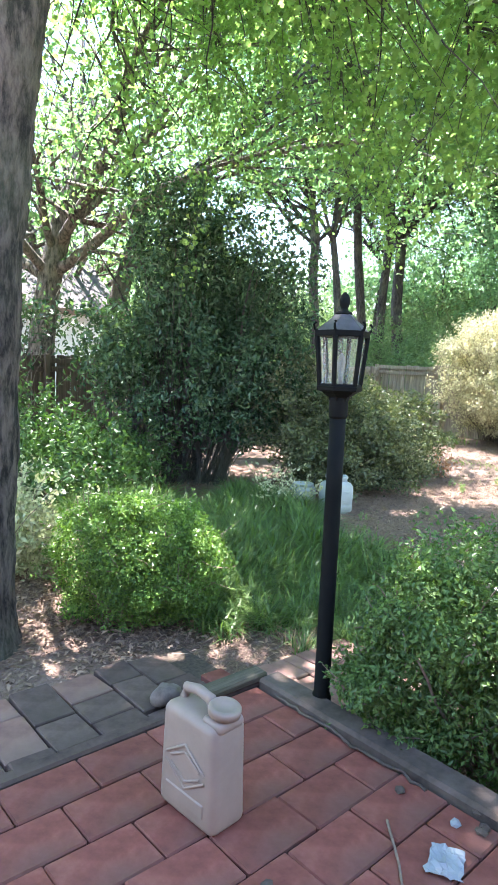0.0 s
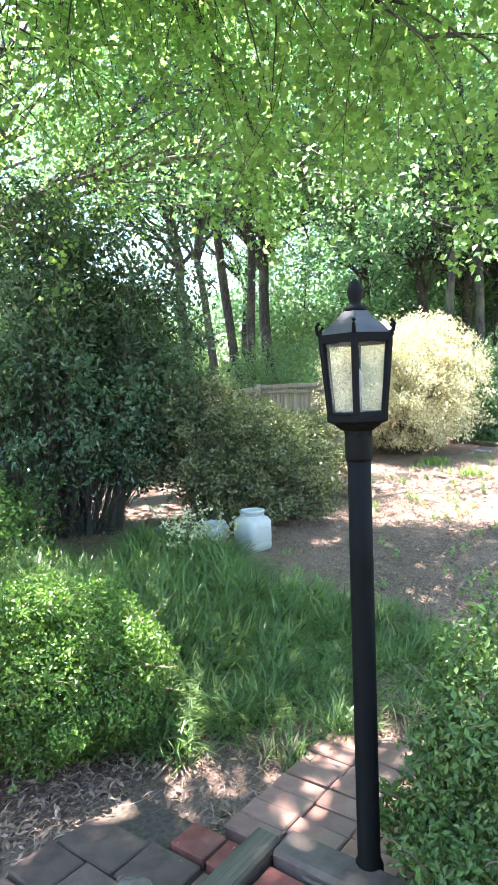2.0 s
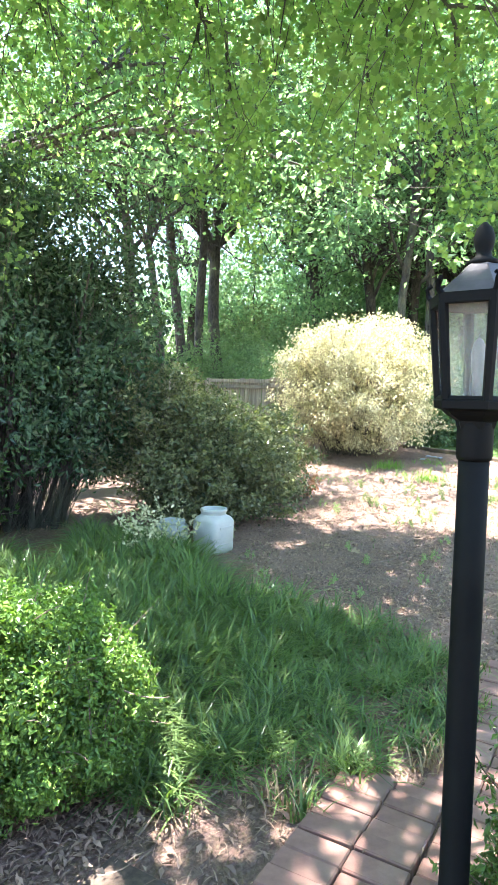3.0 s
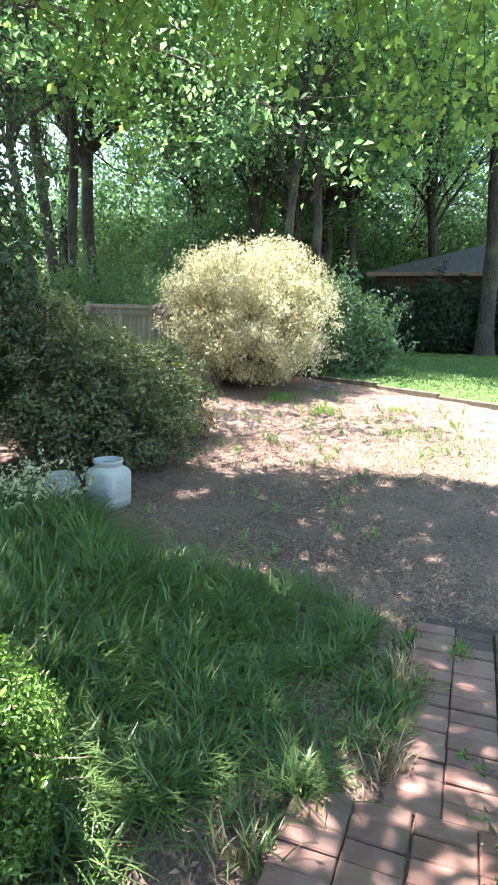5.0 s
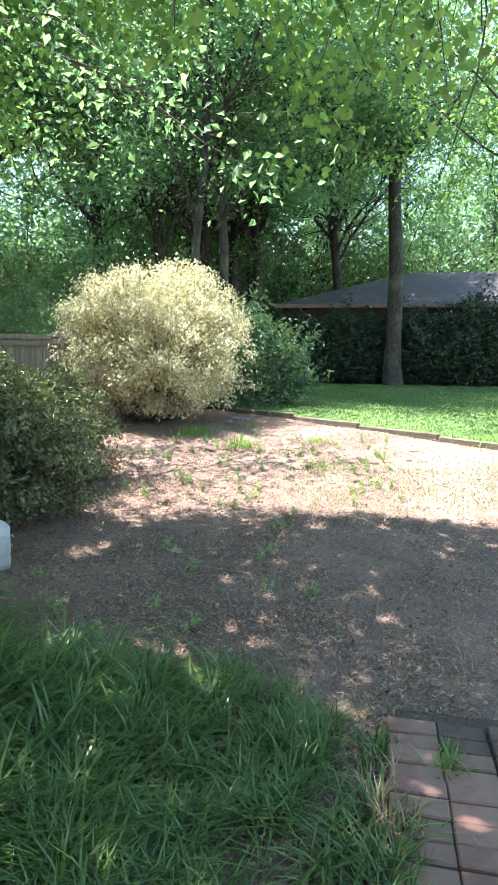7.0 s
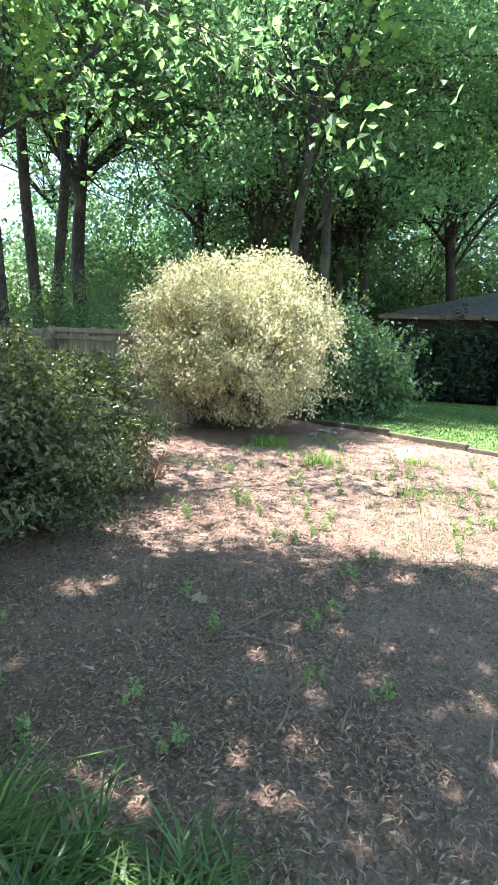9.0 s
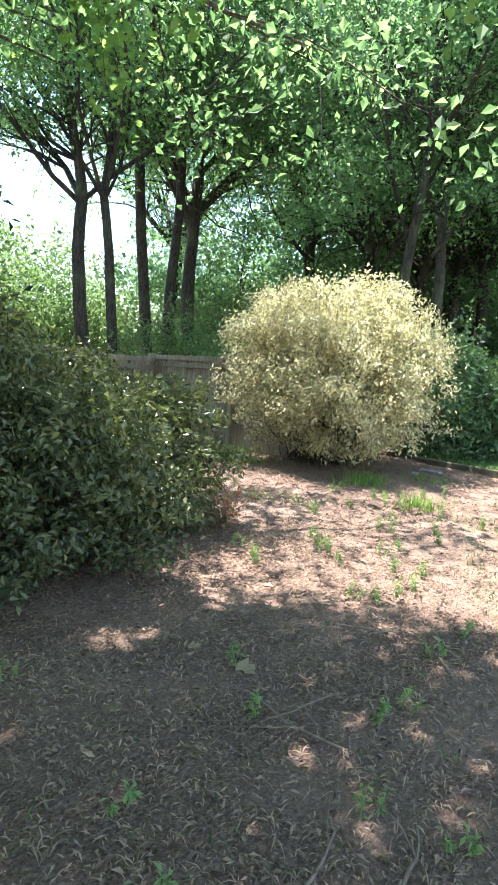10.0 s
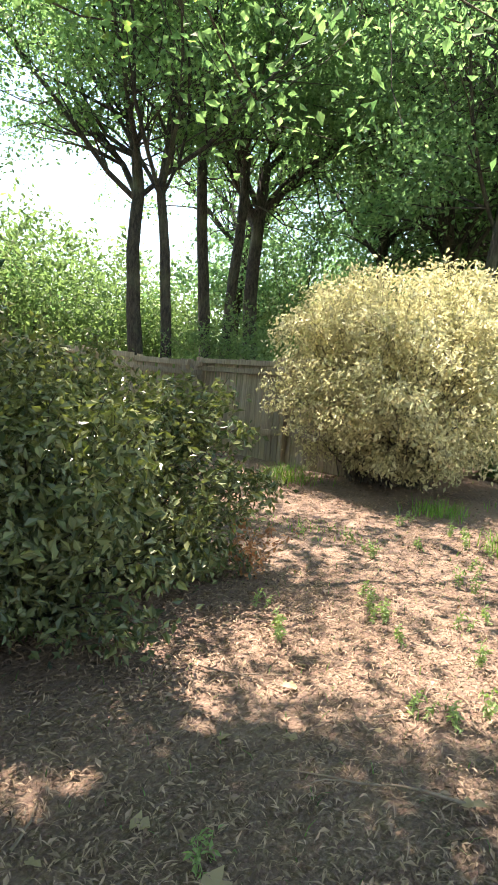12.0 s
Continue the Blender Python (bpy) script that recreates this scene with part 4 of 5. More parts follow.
arching("holly", (3.2, 9.9, 0.0), [(0.2, 0, 2.5, 1.3, 1.0, 0.6), (-1.3, 0.2, 2.9, 1.1, 0.9, 0.8), (0.7, 0.2, 3.4, 1.0, 0.9, 0.7), (-0.4, 0.1, 4.0, 1.0, 0.9, 0.7)], R(49), "dark loose holly before the side fence", "tree", 70, 60, 0.09, L_HOLLY, M_BARK, 0.14, 0.3, 0.5, 0.55, 0.010, 5, 0.03, base_z=1.9, up=0.1, over=0.15)
bush("pale_leaved_shrub", (2.05, 5.25, 0.03), [(0, 0, 0.42, 0.34, 0.34, 0.40), (0.3, 0.1, 0.3, 0.25, 0.25, 0.28)], R(46), "small shrub with pale cream leaves behind the boxwood", "shrub", 3600, 0.05, L_PALE, 0.2, 4, 6, spray=60, fill=0.5)
bush("pale_leaved_shrub", (5.75, 6.05, 0.0), [(0, 0, 0.28, 0.30, 0.28, 0.26), (0.2, -0.15, 0.2, 0.2, 0.2, 0.2)], R(47), "small shrub with pale leaves beside the white barrel", "shrub", 650, 0.045, L_PALE, 0.2, 4, 6, spray=16, fill=0.5)
bush("dead_shrub", (9.35, 5.95, 0.14), [(0, 0, 0.16, 0.20, 0.18, 0.16)], R(48), "small orange-brown dead shrub at the edge of the evergreen", "shrub", 130, 0.04, L_ORANGE, 0.2, 4, 9, spray=9, fill=0.6)
for k, (x, y, w, h) in enumerate(((27.9, 6.0, 1.3, 2.0), (28.1, 4.4, 1.3, 2.2), (28.0, 3.0, 1.2, 2.2), (28.2, 1.2, 1.3, 2.4), (28.0, -0.8, 1.5, 2.7), (28.2, -3.6, 1.8, 2.8), (28.0, -6.8, 1.8, 2.6))):
    bush("foundation_shrub", (x, y, 0.5), [(0, 0, h * 0.62, 0.8, w, h * 0.62), (0.2, 0.5 * w, h * 0.4, 0.7, w * 0.7, h * 0.4)], R(60 + k), "dark evergreen shrub against the brown house", "shrub", 5000, 0.16, L_DARK, 0.15, 2.2, 5, M_BARK, group="shrubs along the house", spray=40)


def shade_tree():
    """The tree over the patio: rough trunk, long limbs and drooping twigs with broad leaves."""
    rng = R(51)
    e = thing("shade_tree", (1.42, 4.17, 0.02), "big shade tree with rough grey bark beside the paved step", "tree")
    n = 26
    z = np.linspace(-0.2, 5.2, n)
    bend = np.clip(z - 2.5, 0, 2.7)
    pts = np.stack([0.04 * z + 0.03 * np.sin(z * 1.1) + 0.10 * bend, -0.02 * z + 0.03 * np.cos(z * 0.9) - 0.04 * bend, z], 1)
    u = np.linspace(0, n - 1, 130)
    fine = np.stack([np.interp(u, range(n), pts[:, j]) for j in range(3)], 1)
    rad = 0.235 - 0.014 * fine[:, 2] + 0.20 * np.exp(-np.clip(fine[:, 2] + 0.2, 0, 9) / 0.38)
    v, f = tube(fine, rad, 56)
    ax = np.repeat(fine, 56, 0)
    out = unit(v - ax)
    # furrowed bark: long ridges that wander and break
    an = np.arctan2(out[:, 1], out[:, 0])
    wander = 0.35 * np.sin(v[:, 2] * 3.1) + 0.25 * np.sin(v[:, 2] * 7.3 + 1.0)
    ridge = np.abs(np.sin(an * 9 + wander * 3 + 1.2 * vnoise(v, 5, 64))) * (0.6 + 0.4 * vnoise(v, 9, 65))
    v = v + out * (0.020 * ridge + 0.008 * vnoise(v, 14, 66) + 0.004 * rng.standard_normal(len(v)))[:, None]
    child("trunk", mesh_from("trunk", v, f, M_BARKT, None, True), e)
    tips, low = [], []
    ends = [(5.2, 3.1, 4.2), (7.6, 6.2, 4.9), (4.2, 7.4, 4.8), (6.6, 1.6, 4.9), (3.4, 1.2, 5.0), (0.4, 7.8, 5.6), (-2.0, 5.0, 6.0), (7.7, 4.2, 5.3), (-0.5, 1.2, 5.6), (2.9, 8.8, 5.2), (6.4, 8.2, 6.0), (7.8, 7.4, 6.4), (7.7, 2.6, 6.2)]
    for k, t in enumerate(ends):
        t = np.array(t) - np.array([1.42, 4.17, 0])
        u = np.linspace(0, 1, 12)[:, None]
        start = pts[-4 - (k % 5)]
        q = start + (t - start) * u
        q[:, 2] += (np.sin(u[:, 0] * np.pi) * (0.9 if k % 3 else 0.5)) + rng.normal(0, 0.05, 12)
        q[1:, :2] += rng.normal(0, 0.09, (11, 2))
        lb = Bag()
        r = np.linspace(0.055, 0.009, 12)
        lb.add(*tube(q, r, 8, 0.03, rng))
        for j in range(3, 12):
            for _ in range(4):
                d = unit(t * np.array([1, 1, 0]) + rng.normal(0, 2.0, 3))
                d[2] = rng.uniform(-0.35, 0.35)
                L = rng.uniform(0.8, 2.0)
                w, _d = limb_path(q[j], d, L, rng, 6, 0.15, -0.10)
                if w[-1][0] > 7.0:
                    continue
                lb.add(*tube(w, np.linspace(0.012, 0.003, len(w)), 4))
                for m in range(1, len(w)):
                    tips.append(w[m])
                if rng.uniform() < 0.5:
                    if w[-2][0] < 3.2:
                        continue
                    w2, _d = limb_path(w[-2], (rng.normal(0, 0.3), rng.normal(0, 0.3), -1), rng.uniform(0.7, 2.2), rng, 5, 0.12)
                    lb.add(*tube(w2, np.linspace(0.005, 0.002, len(w2)), 4))
                    for m in range(1, len(w2)):
                        low.append(w2[m])
        child("limb", lb.mesh("limb", M_BARKD, True), e)
    # one branch hangs straight down at the crown's end
    q = np.array([(6.4, 4.9, 6.5), (6.95, 4.75, 6.55), (7.42, 4.63, 6.17), (7.55, 4.6, 5.85), (7.67, 4.57, 5.24), (7.67, 4.55, 4.7)]) - np.array([1.42, 4.17, 0.02])
    child("limb", mesh_from("limb", *tube(q, [0.05, 0.045, 0.038, 0.034, 0.026, 0.012], 8, 0.05, rng), M_BARKD, None, True), e)
    for k in range(2, 6):
        for _ in range(5):
            w, _d = limb_path(q[k], (rng.normal(0, 0.8), rng.normal(0, 0.8), -0.4), rng.uniform(0.4, 0.9), rng, 5, 0.15)
            low += [w[-1], w[-2], w[-3]]
    tips, low = np.array(tips), np.array(low)
    wt = 0.15 + rng.uniform(0, 1, len(tips)) ** 2
    c = tips[rng.choice(len(tips), 25000, p=wt / wt.sum())]
    c2 = low[rng.integers(0, len(low), 10500)]
    p = np.concatenate([c + rng.normal(0, 0.17, c.shape), c2 + rng.normal(0, 0.10, c2.shape)])
    # upper crown, in loose clumps added overhead to shade the patio, paving and yard
    mid = np.stack([rng.uniform(2.4, 7.6, 130), rng.uniform(0.0, 5.4, 130), rng.uniform(7.0, 9.5, 130)], 1)
    mid = mid[rng.integers(0, 130, 13500)] + rng.normal(0, 1, (13500, 3)) * np.array([0.5, 0.5, 0.25])
    cc = np.stack([rng.uniform(-3.5, 8.0, 230), rng.uniform(-3.8, 6.0, 230), rng.uniform(7.0, 9.8, 230)], 1)
    cc[:100, :2] = rng.uniform((-2.5, -3.2), (2.2, 1.3), (100, 2))
    cc[100:130, :2] = rng.uniform((-0.9, 1.0), (0.9, 2.5), (30, 2))
    up = cc[rng.integers(0, 230, 30000)] + rng.normal(0, 1, (30000, 3)) * np.array([0.5, 0.5, 0.25])
    up = np.concatenate([up, mid])
    sc = np.concatenate([np.full(len(p), 0.064), np.full(len(up), 0.125)])[:, None]
    p = np.concatenate([p, up])
    # leaves cut by where their shadow lands: outer edge, gap over the rounded boxwood
    g = p + np.array([1.36, 4.19, 0.02]) - p[:, 2:3] * np.array([0.03, 0.38, 0])
    ok = (g[:, 0] < 8.45 + 0.25 * vnoise(g, 1.5, 5)) | (g[:, 1] > 9.0)
    hole = np.minimum(np.hypot(g[:, 0] - 2.5, g[:, 1] - 4.05) / 0.75, np.hypot(g[:, 0] - 3.35, g[:, 1] - 2.78) / 0.22)
    ok &= (hole > 1) | (rng.uniform(0, 1, len(p)) < 0.2)
    ok &= (np.hypot(g[:, 0] - 3.0, g[:, 1] - 1.3) > 0.85) | (rng.uniform(0, 1, len(p)) < 0.4)
    # thinned so that sun reaches the evergreen shrub
    lit = np.hypot((g[:, 0] - 8.6) / 1.5, (g[:, 1] - 5.9) / 1.2) < 1
    ok &= ~lit | (rng.uniform(0, 1, len(p)) < 0.25)
    # small openings placed to drop sun spots on the shaded yard
    gap = np.random.default_rng(152)
    for _ in range(18):
        gx, gy, gr = gap.uniform(4.6, 8.4), gap.uniform(2.0, 5.4), gap.uniform(0.05, 0.12)
        ok &= (np.hypot((g[:, 0] - gx) / 1.3, g[:, 1] - gy) > gr) | (rng.uniform(0, 1, len(p)) < 0.08)
    w = p + np.array([1.42, 4.17, 0.02])
    ok &= (w[:, 2] > 3.5) | (w[:, 0] > 4.8)
    ok &= w[:, 2] > 2.7
    p, sc = p[ok], sc[ok]
    v, f = lobed(p, sc, rng, np.array([[0, 0, 1.0]]), 0.35, 0.5)
    child("crown", mesh_from("crown", v, f, L_NEAR), e)


shade_tree()

# trees beyond the fences; a few built, the far ones repeated
tree("forked_tree", (17.15, 15.75, 0.3), 19, 0.22, R(52), "tall dark forked tree behind the fence", 0.34, 10, leaf=0.13, count=46000, bark=M_BARKD, leafmat=L_TREE, spread=0.55, stems=2, clump=0.75, twig=3, low=5.8, drop=0.06, lean=(-0.045, 0.06), second=-0.93)
tree("straight_tree", (21.0, 16.6, 0.3), 21, 0.21, R(53), "straight slim tree behind the fence", 0.48, 6, leaf=0.14, count=26000, bark=M_BARKD, leafmat=L_TREE, spread=0.5, clump=0.8, twig=3, low=6.5, drop=0.3, lean=(-0.075, 0.10))
tree("leaning_tree", (21.35, 16.8, 0.3), 21, 0.20, R(54), "slim leaning dark-barked tree behind the fence", 0.48, 6, leaf=0.14, count=26000, bark=M_BARKD, leafmat=L_FAR, spread=0.5, clump=0.8, lean=(0.045, -0.055), twig=3, low=6.0, drop=0.3)
broad = tree("broad_tree", (22.6, 16.2, 0.3), 21, 0.27, R(56), "tall leafy tree beyond the back fence", 0.44, 8, leaf=0.15, count=16000, bark=M_BARKD, leafmat=L_TREE, spread=0.6, clump=0.9, twig=3, low=5.2, drop=0.3, lean=(-0.02, 0.03), group="trees beyond the back fence")
tree("lawn_tree", (27.0, 2.15, 0.5), 20, 0.31, R(55), "tall dark tree with a forked trunk on the lawn", 0.43, 12, leaf=0.16, count=34000, bark=M_BARKD, leafmat=L_FAR, spread=0.85, clump=0.9, twig=3, low=6.2, drop=0.08, lean=(-0.02, 0.085))
far_tree = tree("woodland_tree", (33, 11.6, 0.5), 21, 0.26, R(57), "tall leafy tree of the woods behind the yard", 0.42, 8, leaf=0.18, count=16000, bark=M_BARKD, leafmat=L_FAR, spread=0.6, clump=1.0, twig=3, low=4.8, drop=0.4, group="trees beyond the back fence")
slim = tree("slim_tree", (20.4, 8.1, 0.45), 18, 0.15, R(158), "slim dark-trunked tree behind the pale bush", 0.5, 10, leaf=0.125, count=34000, bark=M_BARKD, leafmat=L_FAR, spread=0.62, clump=0.8, twig=3, low=5.0, drop=0.45, group="slim trees by the lawn")
copy_thing(slim, pose(21.2, 7.45, 0.45, 0, 0, 130))
tree("yard_tree", (19.0, -4.8, 0.5), 14, 0.2, R(159), "bright leafy tree at the far side of the lawn", 0.3, 10, leaf=0.13, count=26000, bark=M_BARKD, leafmat=L_NEAR, spread=0.95, clump=0.7, twig=4, low=3.2, drop=0.4)
tr = R(58)
for x, y in ((30.5, 9.4), (27.5, 11.4), (29.5, 14.5), (36.5, 9.8), (42, 6.2), (36.5, 17.5), (48, 1.5), (43, -6), (27, 21), (32, 4.5), (31, 8.2), (34.5, 8.6), (29.6, 10.6)):
    copy_thing(far_tree if tr.uniform() < 0.6 else broad, pose(x, y, 0.5, 0, 0, tr.uniform(0, 360)))
side = tree("boundary_tree", (5.45, 12.7, 0.1), 15, 0.29, R(59), "leafy tree behind the side fence", 0.33, 9, leaf=0.13, count=19000, bark=M_BARK, leafmat=L_TREE, spread=0.95, clump=0.8, twig=4, low=3.8, drop=0.35, group="trees behind the side fence")
for x, y, a in ((9.0, 19.6, 70), (-1.5, 15.2, 160)):
    copy_thing(side, pose(x, y, 0.1, 0, 0, a))
low_tree = tree("low_woodland_tree", (38, 12.5, 0.5), 12, 0.16, R(157), "leafy tree of the woods with foliage down to the ground", 0.2, 10, leaf=0.21, count=13000, bark=M_BARKD, leafmat=L_FAR, spread=1.0, clump=0.9, twig=3, low=1.2, drop=0.5, group="low trees of the woods")
for x, y, a, q in ((41, 8.5, 60, 1.1), (43, -4, 20, 1.2), (33, 18.5, 310, 1.0), (38, 20, 130, 1.25), (46, 14, 250, 1.4), (28.5, 17.5, 100, 0.8), (49, -12, 170, 1.5), (48, 4, 80, 1.5)):
    ob = copy_thing(low_tree, pose(x, y, 0.5, 0, 0, a))
    ob.scale = (q, q, q)


def overhanging_tree():
    """A tree behind the side fence whose trunk leans far out over the yard."""
    rng = R(61)
    e = thing("overhanging_tree", (6.3, 12.0, 0.0), "dark-barked tree behind the fence leaning over the yard", "tree")
    q = np.array([(0, 0, -0.1), (0.35, -0.1, 2.8), (1.0, -0.35, 5.0), (2.0, -0.8, 5.85), (2.9, -1.3, 7.0), (3.6, -1.7, 7.7), (4.2, -1.9, 8.3)])
    u = np.linspace(0, 6, 25)
    q = np.stack([np.interp(u, range(7), q[:, k]) for k in range(3)], 1)
    q[1:-1] = (q[:-2] + 2 * q[1:-1] + q[2:]) / 4
    rad = np.linspace(0.21, 0.04, 25)
    child("trunk", mesh_from("trunk", *tube(q, rad, 10, 0.04, rng), M_BARKD, None, True), e)
    pts = []
    for k in range(9, 25, 2):
        lb = Bag()
        for _ in range(2):
            w, d = limb_path(q[k], (rng.normal(0.5, 0.6), rng.normal(-0.2, 0.7), rng.uniform(0.1, 0.9)), rng.uniform(1.5, 3.2), rng, 7, 0.16)
            lb.add(*tube(w, np.linspace(rad[k] * 0.5, 0.008, len(w)), 6))
            for m in range(2, len(w)):
                z, _d = limb_path(w[m], d + rng.normal(0, 0.7, 3), rng.uniform(0.4, 1.1), rng, 4, 0.2)
                lb.add(*tube(z, np.linspace(0.012, 0.004, len(z)), 4))
                pts += [z[-1], z[-2]]
        child("limb", lb.mesh("limb", M_BARKD, True), e)
    pts = np.array(pts)
    p = pts[rng.integers(0, len(pts), 8000)] + rng.normal(0, 0.28, (8000, 3)) * np.array([1, 1, 0.6])
    g = p + np.array([6.3, 12.0, 0]) - p[:, 2:3] * np.array([0.03, 0.38, 0])
    p = p[~((g[:, 0] > 8.3) & (g[:, 1] < 7.2)) | (rng.uniform(0, 1, len(p)) < 0.15)]
    v, f = leaves(p, 0.062, rng, np.array([[0, 0, 1.0]]), 0.62, 0.25, 0.4, 0.3)
    child("crown", mesh_from("crown", v, f, L_TREE), e)


overhanging_tree()
# bright thicket behind the back fence, and low trees far to the side
thick = bush("thicket", (18.6, 13.2, 0.3), [(0, 0, 1.6, 1.6, 1.6, 1.6), (0.8, -1.2, 1.3, 1.2, 1.2, 1.3), (-0.3, 1.3, 1.4, 1.3, 1.3, 1.4)], R(71), "light green thicket behind the back fence", "shrub", 12000, 0.10, L_THICK, 0.18, 2.0, 12, M_TWIG, group="thicket behind the back fence", spray=60, fill=0.5)
for x, y, a, q in ((17.2, 10.2, 80, 0.85), (20.5, 9.6, 200, 1.1), (23.5, 12.5, 20, 1.3), (26, 17, 140, 1.5), (19.5, 25.5, 90, 2.2), (24.5, 28.5, 40, 2.4), (16, 29, 250, 2.6), (28.5, 24, 0, 2.0), (31, 20, 120, 2.0), (33, 15, 240, 1.9), (35, 10.5, 10, 1.8), (30, 31, 70, 2.6), (38, 24, 10, 3.0), (42, 4, 100, 2.6), (43, 10, 220, 2.8), (41, -3, 330, 2.4)):
    ob = copy_thing(thick, pose(x, y, 0.3, 0, 0, a))
    ob.scale = (q, q, q)

house, H = build_house("house", "low brown house with a grey shingle roof in tree shade", 29, 38, -14, 6.6, 0.5, 3.7, 5.5, M_HOUSE)
part("chimney", box_bm(-1.2, -0.5, -1.9, -1.2, 3.6, 5.4, 0.02), M_TRIM, house)
build_house("neighbour_house", "pale house with a grey roof beyond the fence", -3, 9.5, 17.5, 26, 0.0, 3.2, 6.6, M_SIDING, "x")


# ---- grass, litter and weeds ----
def build_grass():
    rng = R(81)
    c = np.stack([rng.uniform(2.7, 6.4, 2600), rng.uniform(2.62, 7.6, 2600)], 1)
    x, y = c[:, 0], c[:, 1]
    front = np.interp(y, [2.6, 2.9, 3.4, 3.9, 4.4, 4.9, 5.5, 6.2, 7.6], [4.55, 5.05, 5.3, 5.3, 5.2, 5.3, 5.7, 6.2, 6.3])
    back = np.interp(y, [2.6, 2.85, 3.15, 3.5, 4.2, 5.0, 7.6], [3.75, 3.40, 2.90, 2.70, 2.95, 3.0, 3.4])
    bare = vnoise(np.stack([x, y, 0 * x], 1), 2.6, 9)
    k = (x < front) & (x > back) & (bare > -0.5)
    c = c[k]
    tall = np.clip((c[:, 1] - 3.2) / 1.2, 0, 1) * np.clip((6.6 - c[:, 0]) / 0.8, 0.3, 1)
    dist = rng.permutation(len(c))
    b, d = Bag(), Bag()
    for i in dist[:480]:
        cx, cy = c[i]
        h = 0.15 + 0.18 * tall[i] * rng.uniform(0.7, 1.2)
        m = int(46 + 30 * tall[i])
        p = np.stack([cx + rng.normal(0, 0.045, m), cy + rng.normal(0, 0.045, m), np.full(m, float(terrain(cx, cy)) - 0.02)], 1)
        b.add(*blades(p, h * 1.4, rng, 0.0046 + 0.0056 * tall[i], 1.15, 0.9))
        p2 = p[: m // 3] + rng.normal(0, 0.03, (m // 3, 3)) * np.array([1, 1, 0])
        d.add(*blades(p2, h * 0.8, rng, 0.003, 1.2, 0.5))
    tagged(new("border_grass", b.mesh("border_grass", L_GRASS)), "dark green strap-leaved border grass in loose clumps", "grass", "", "stuff")
    tagged(new("dry_grass", d.mesh("dry_grass", L_DRYGRASS)), "dry straw-coloured blades among the border grass", "grass", "", "stuff")
    # thin seedling grass in the bare yard
    m = 20000
    x, y = rng.uniform(4.6, 11.5, m), rng.uniform(0.5, 6.5, m)
    nz = vnoise(np.stack([x, y, 0 * x], 1), 1.6, 33)
    k = (nz > 0.55) | (rng.uniform(0, 1, m) < 0.09)
    x, y = x[k], y[k]
    k = ~in_lawn(x, y)
    p = np.stack([x[k], y[k], terrain(x[k], y[k]) - 0.015], 1)
    tagged(new("seedling_grass", mesh_from("seedling_grass", *blades(p, 0.07, rng, 0.003, 0.7, 0.9, 3), L_GRASS)), "sparse thin grass coming up through the mulch", "grass", "", "stuff")


def on_paving(x, y):
    return ((x < 2.45) & (y < 3.42)) | ((x < 3.42) & (y < 2.93) & (y > 2.15)) | ((x < 5.1) & (y < 2.58) & (y > 1.95))


def build_litter():
    rng = R(82)
    n = 42000
    x = 2 + rng.uniform(0, 1, n) ** 1.25 * 13
    y = rng.uniform(-0.5, 8.5, n)
    k = ~(on_paving(x, y) & (rng.uniform(0, 1, n) > 0.03)) & ~in_lawn(x, y)
    x, y = x[k], y[k]
    z = terrain(x, y) + rng.uniform(0.0, 0.015, len(x)) + np.where(on_paving(x, y), 0.10 - 0.05 * np.clip((x - 3) / 1.4, 0, 1), 0)
    p = np.stack([x, y, z], 1)
    v, f = leaves(p, 0.031, rng, np.array([[0, 0, 1.0]]), 0.42, 1.0, 0.7)
    b = Bag()
    b.add(v, f)
    m = 46000
    x = 2 + rng.uniform(0, 1, m) ** 1.4 * 11
    y = rng.uniform(0, 8, m)
    k = ~on_paving(x, y) & ~in_lawn(x, y)
    x, y = x[k], y[k]
    p = np.stack([x, y, terrain(x, y) + rng.uniform(0, 0.018, len(x))], 1)
    v, f = leaves(p, 0.062, rng, np.array([[0, 0, 1.0]]), 0.06, 1.5, 0.7)
    b.add(v, f)
    m = 60000
    x, y = rng.uniform(4.6, 9.6, m), rng.uniform(2.2, 6.6, m)
    k = ~on_paving(x, y) & ~in_lawn(x, y)
    x, y = x[k], y[k]
    p = np.stack([x, y, terrain(x, y) + rng.uniform(0.004, 0.022, len(x))], 1)
    b.add(*leaves(p, 0.024, rng, np.array([[0, 0, 1.0]]), 0.20, 0.8, 0.9))
    m = 14000
    x, y = rng.uniform(-1.0, 2.7, m), rng.uniform(3.43, 6.2, m)
    p = np.stack([x, y, terrain(x, y) + rng.uniform(0.0, 0.02, m)], 1)
    b.add(*leaves(p, 0.04, rng, np.array([[0, 0, 1.0]]), 0.3, 0.9, 0.8))
    tagged(new("leaf_litter", b.mesh("leaf_litter", L_LITTER)), "brown shredded mulch, needles and dead leaves", "litter", "", "stuff")


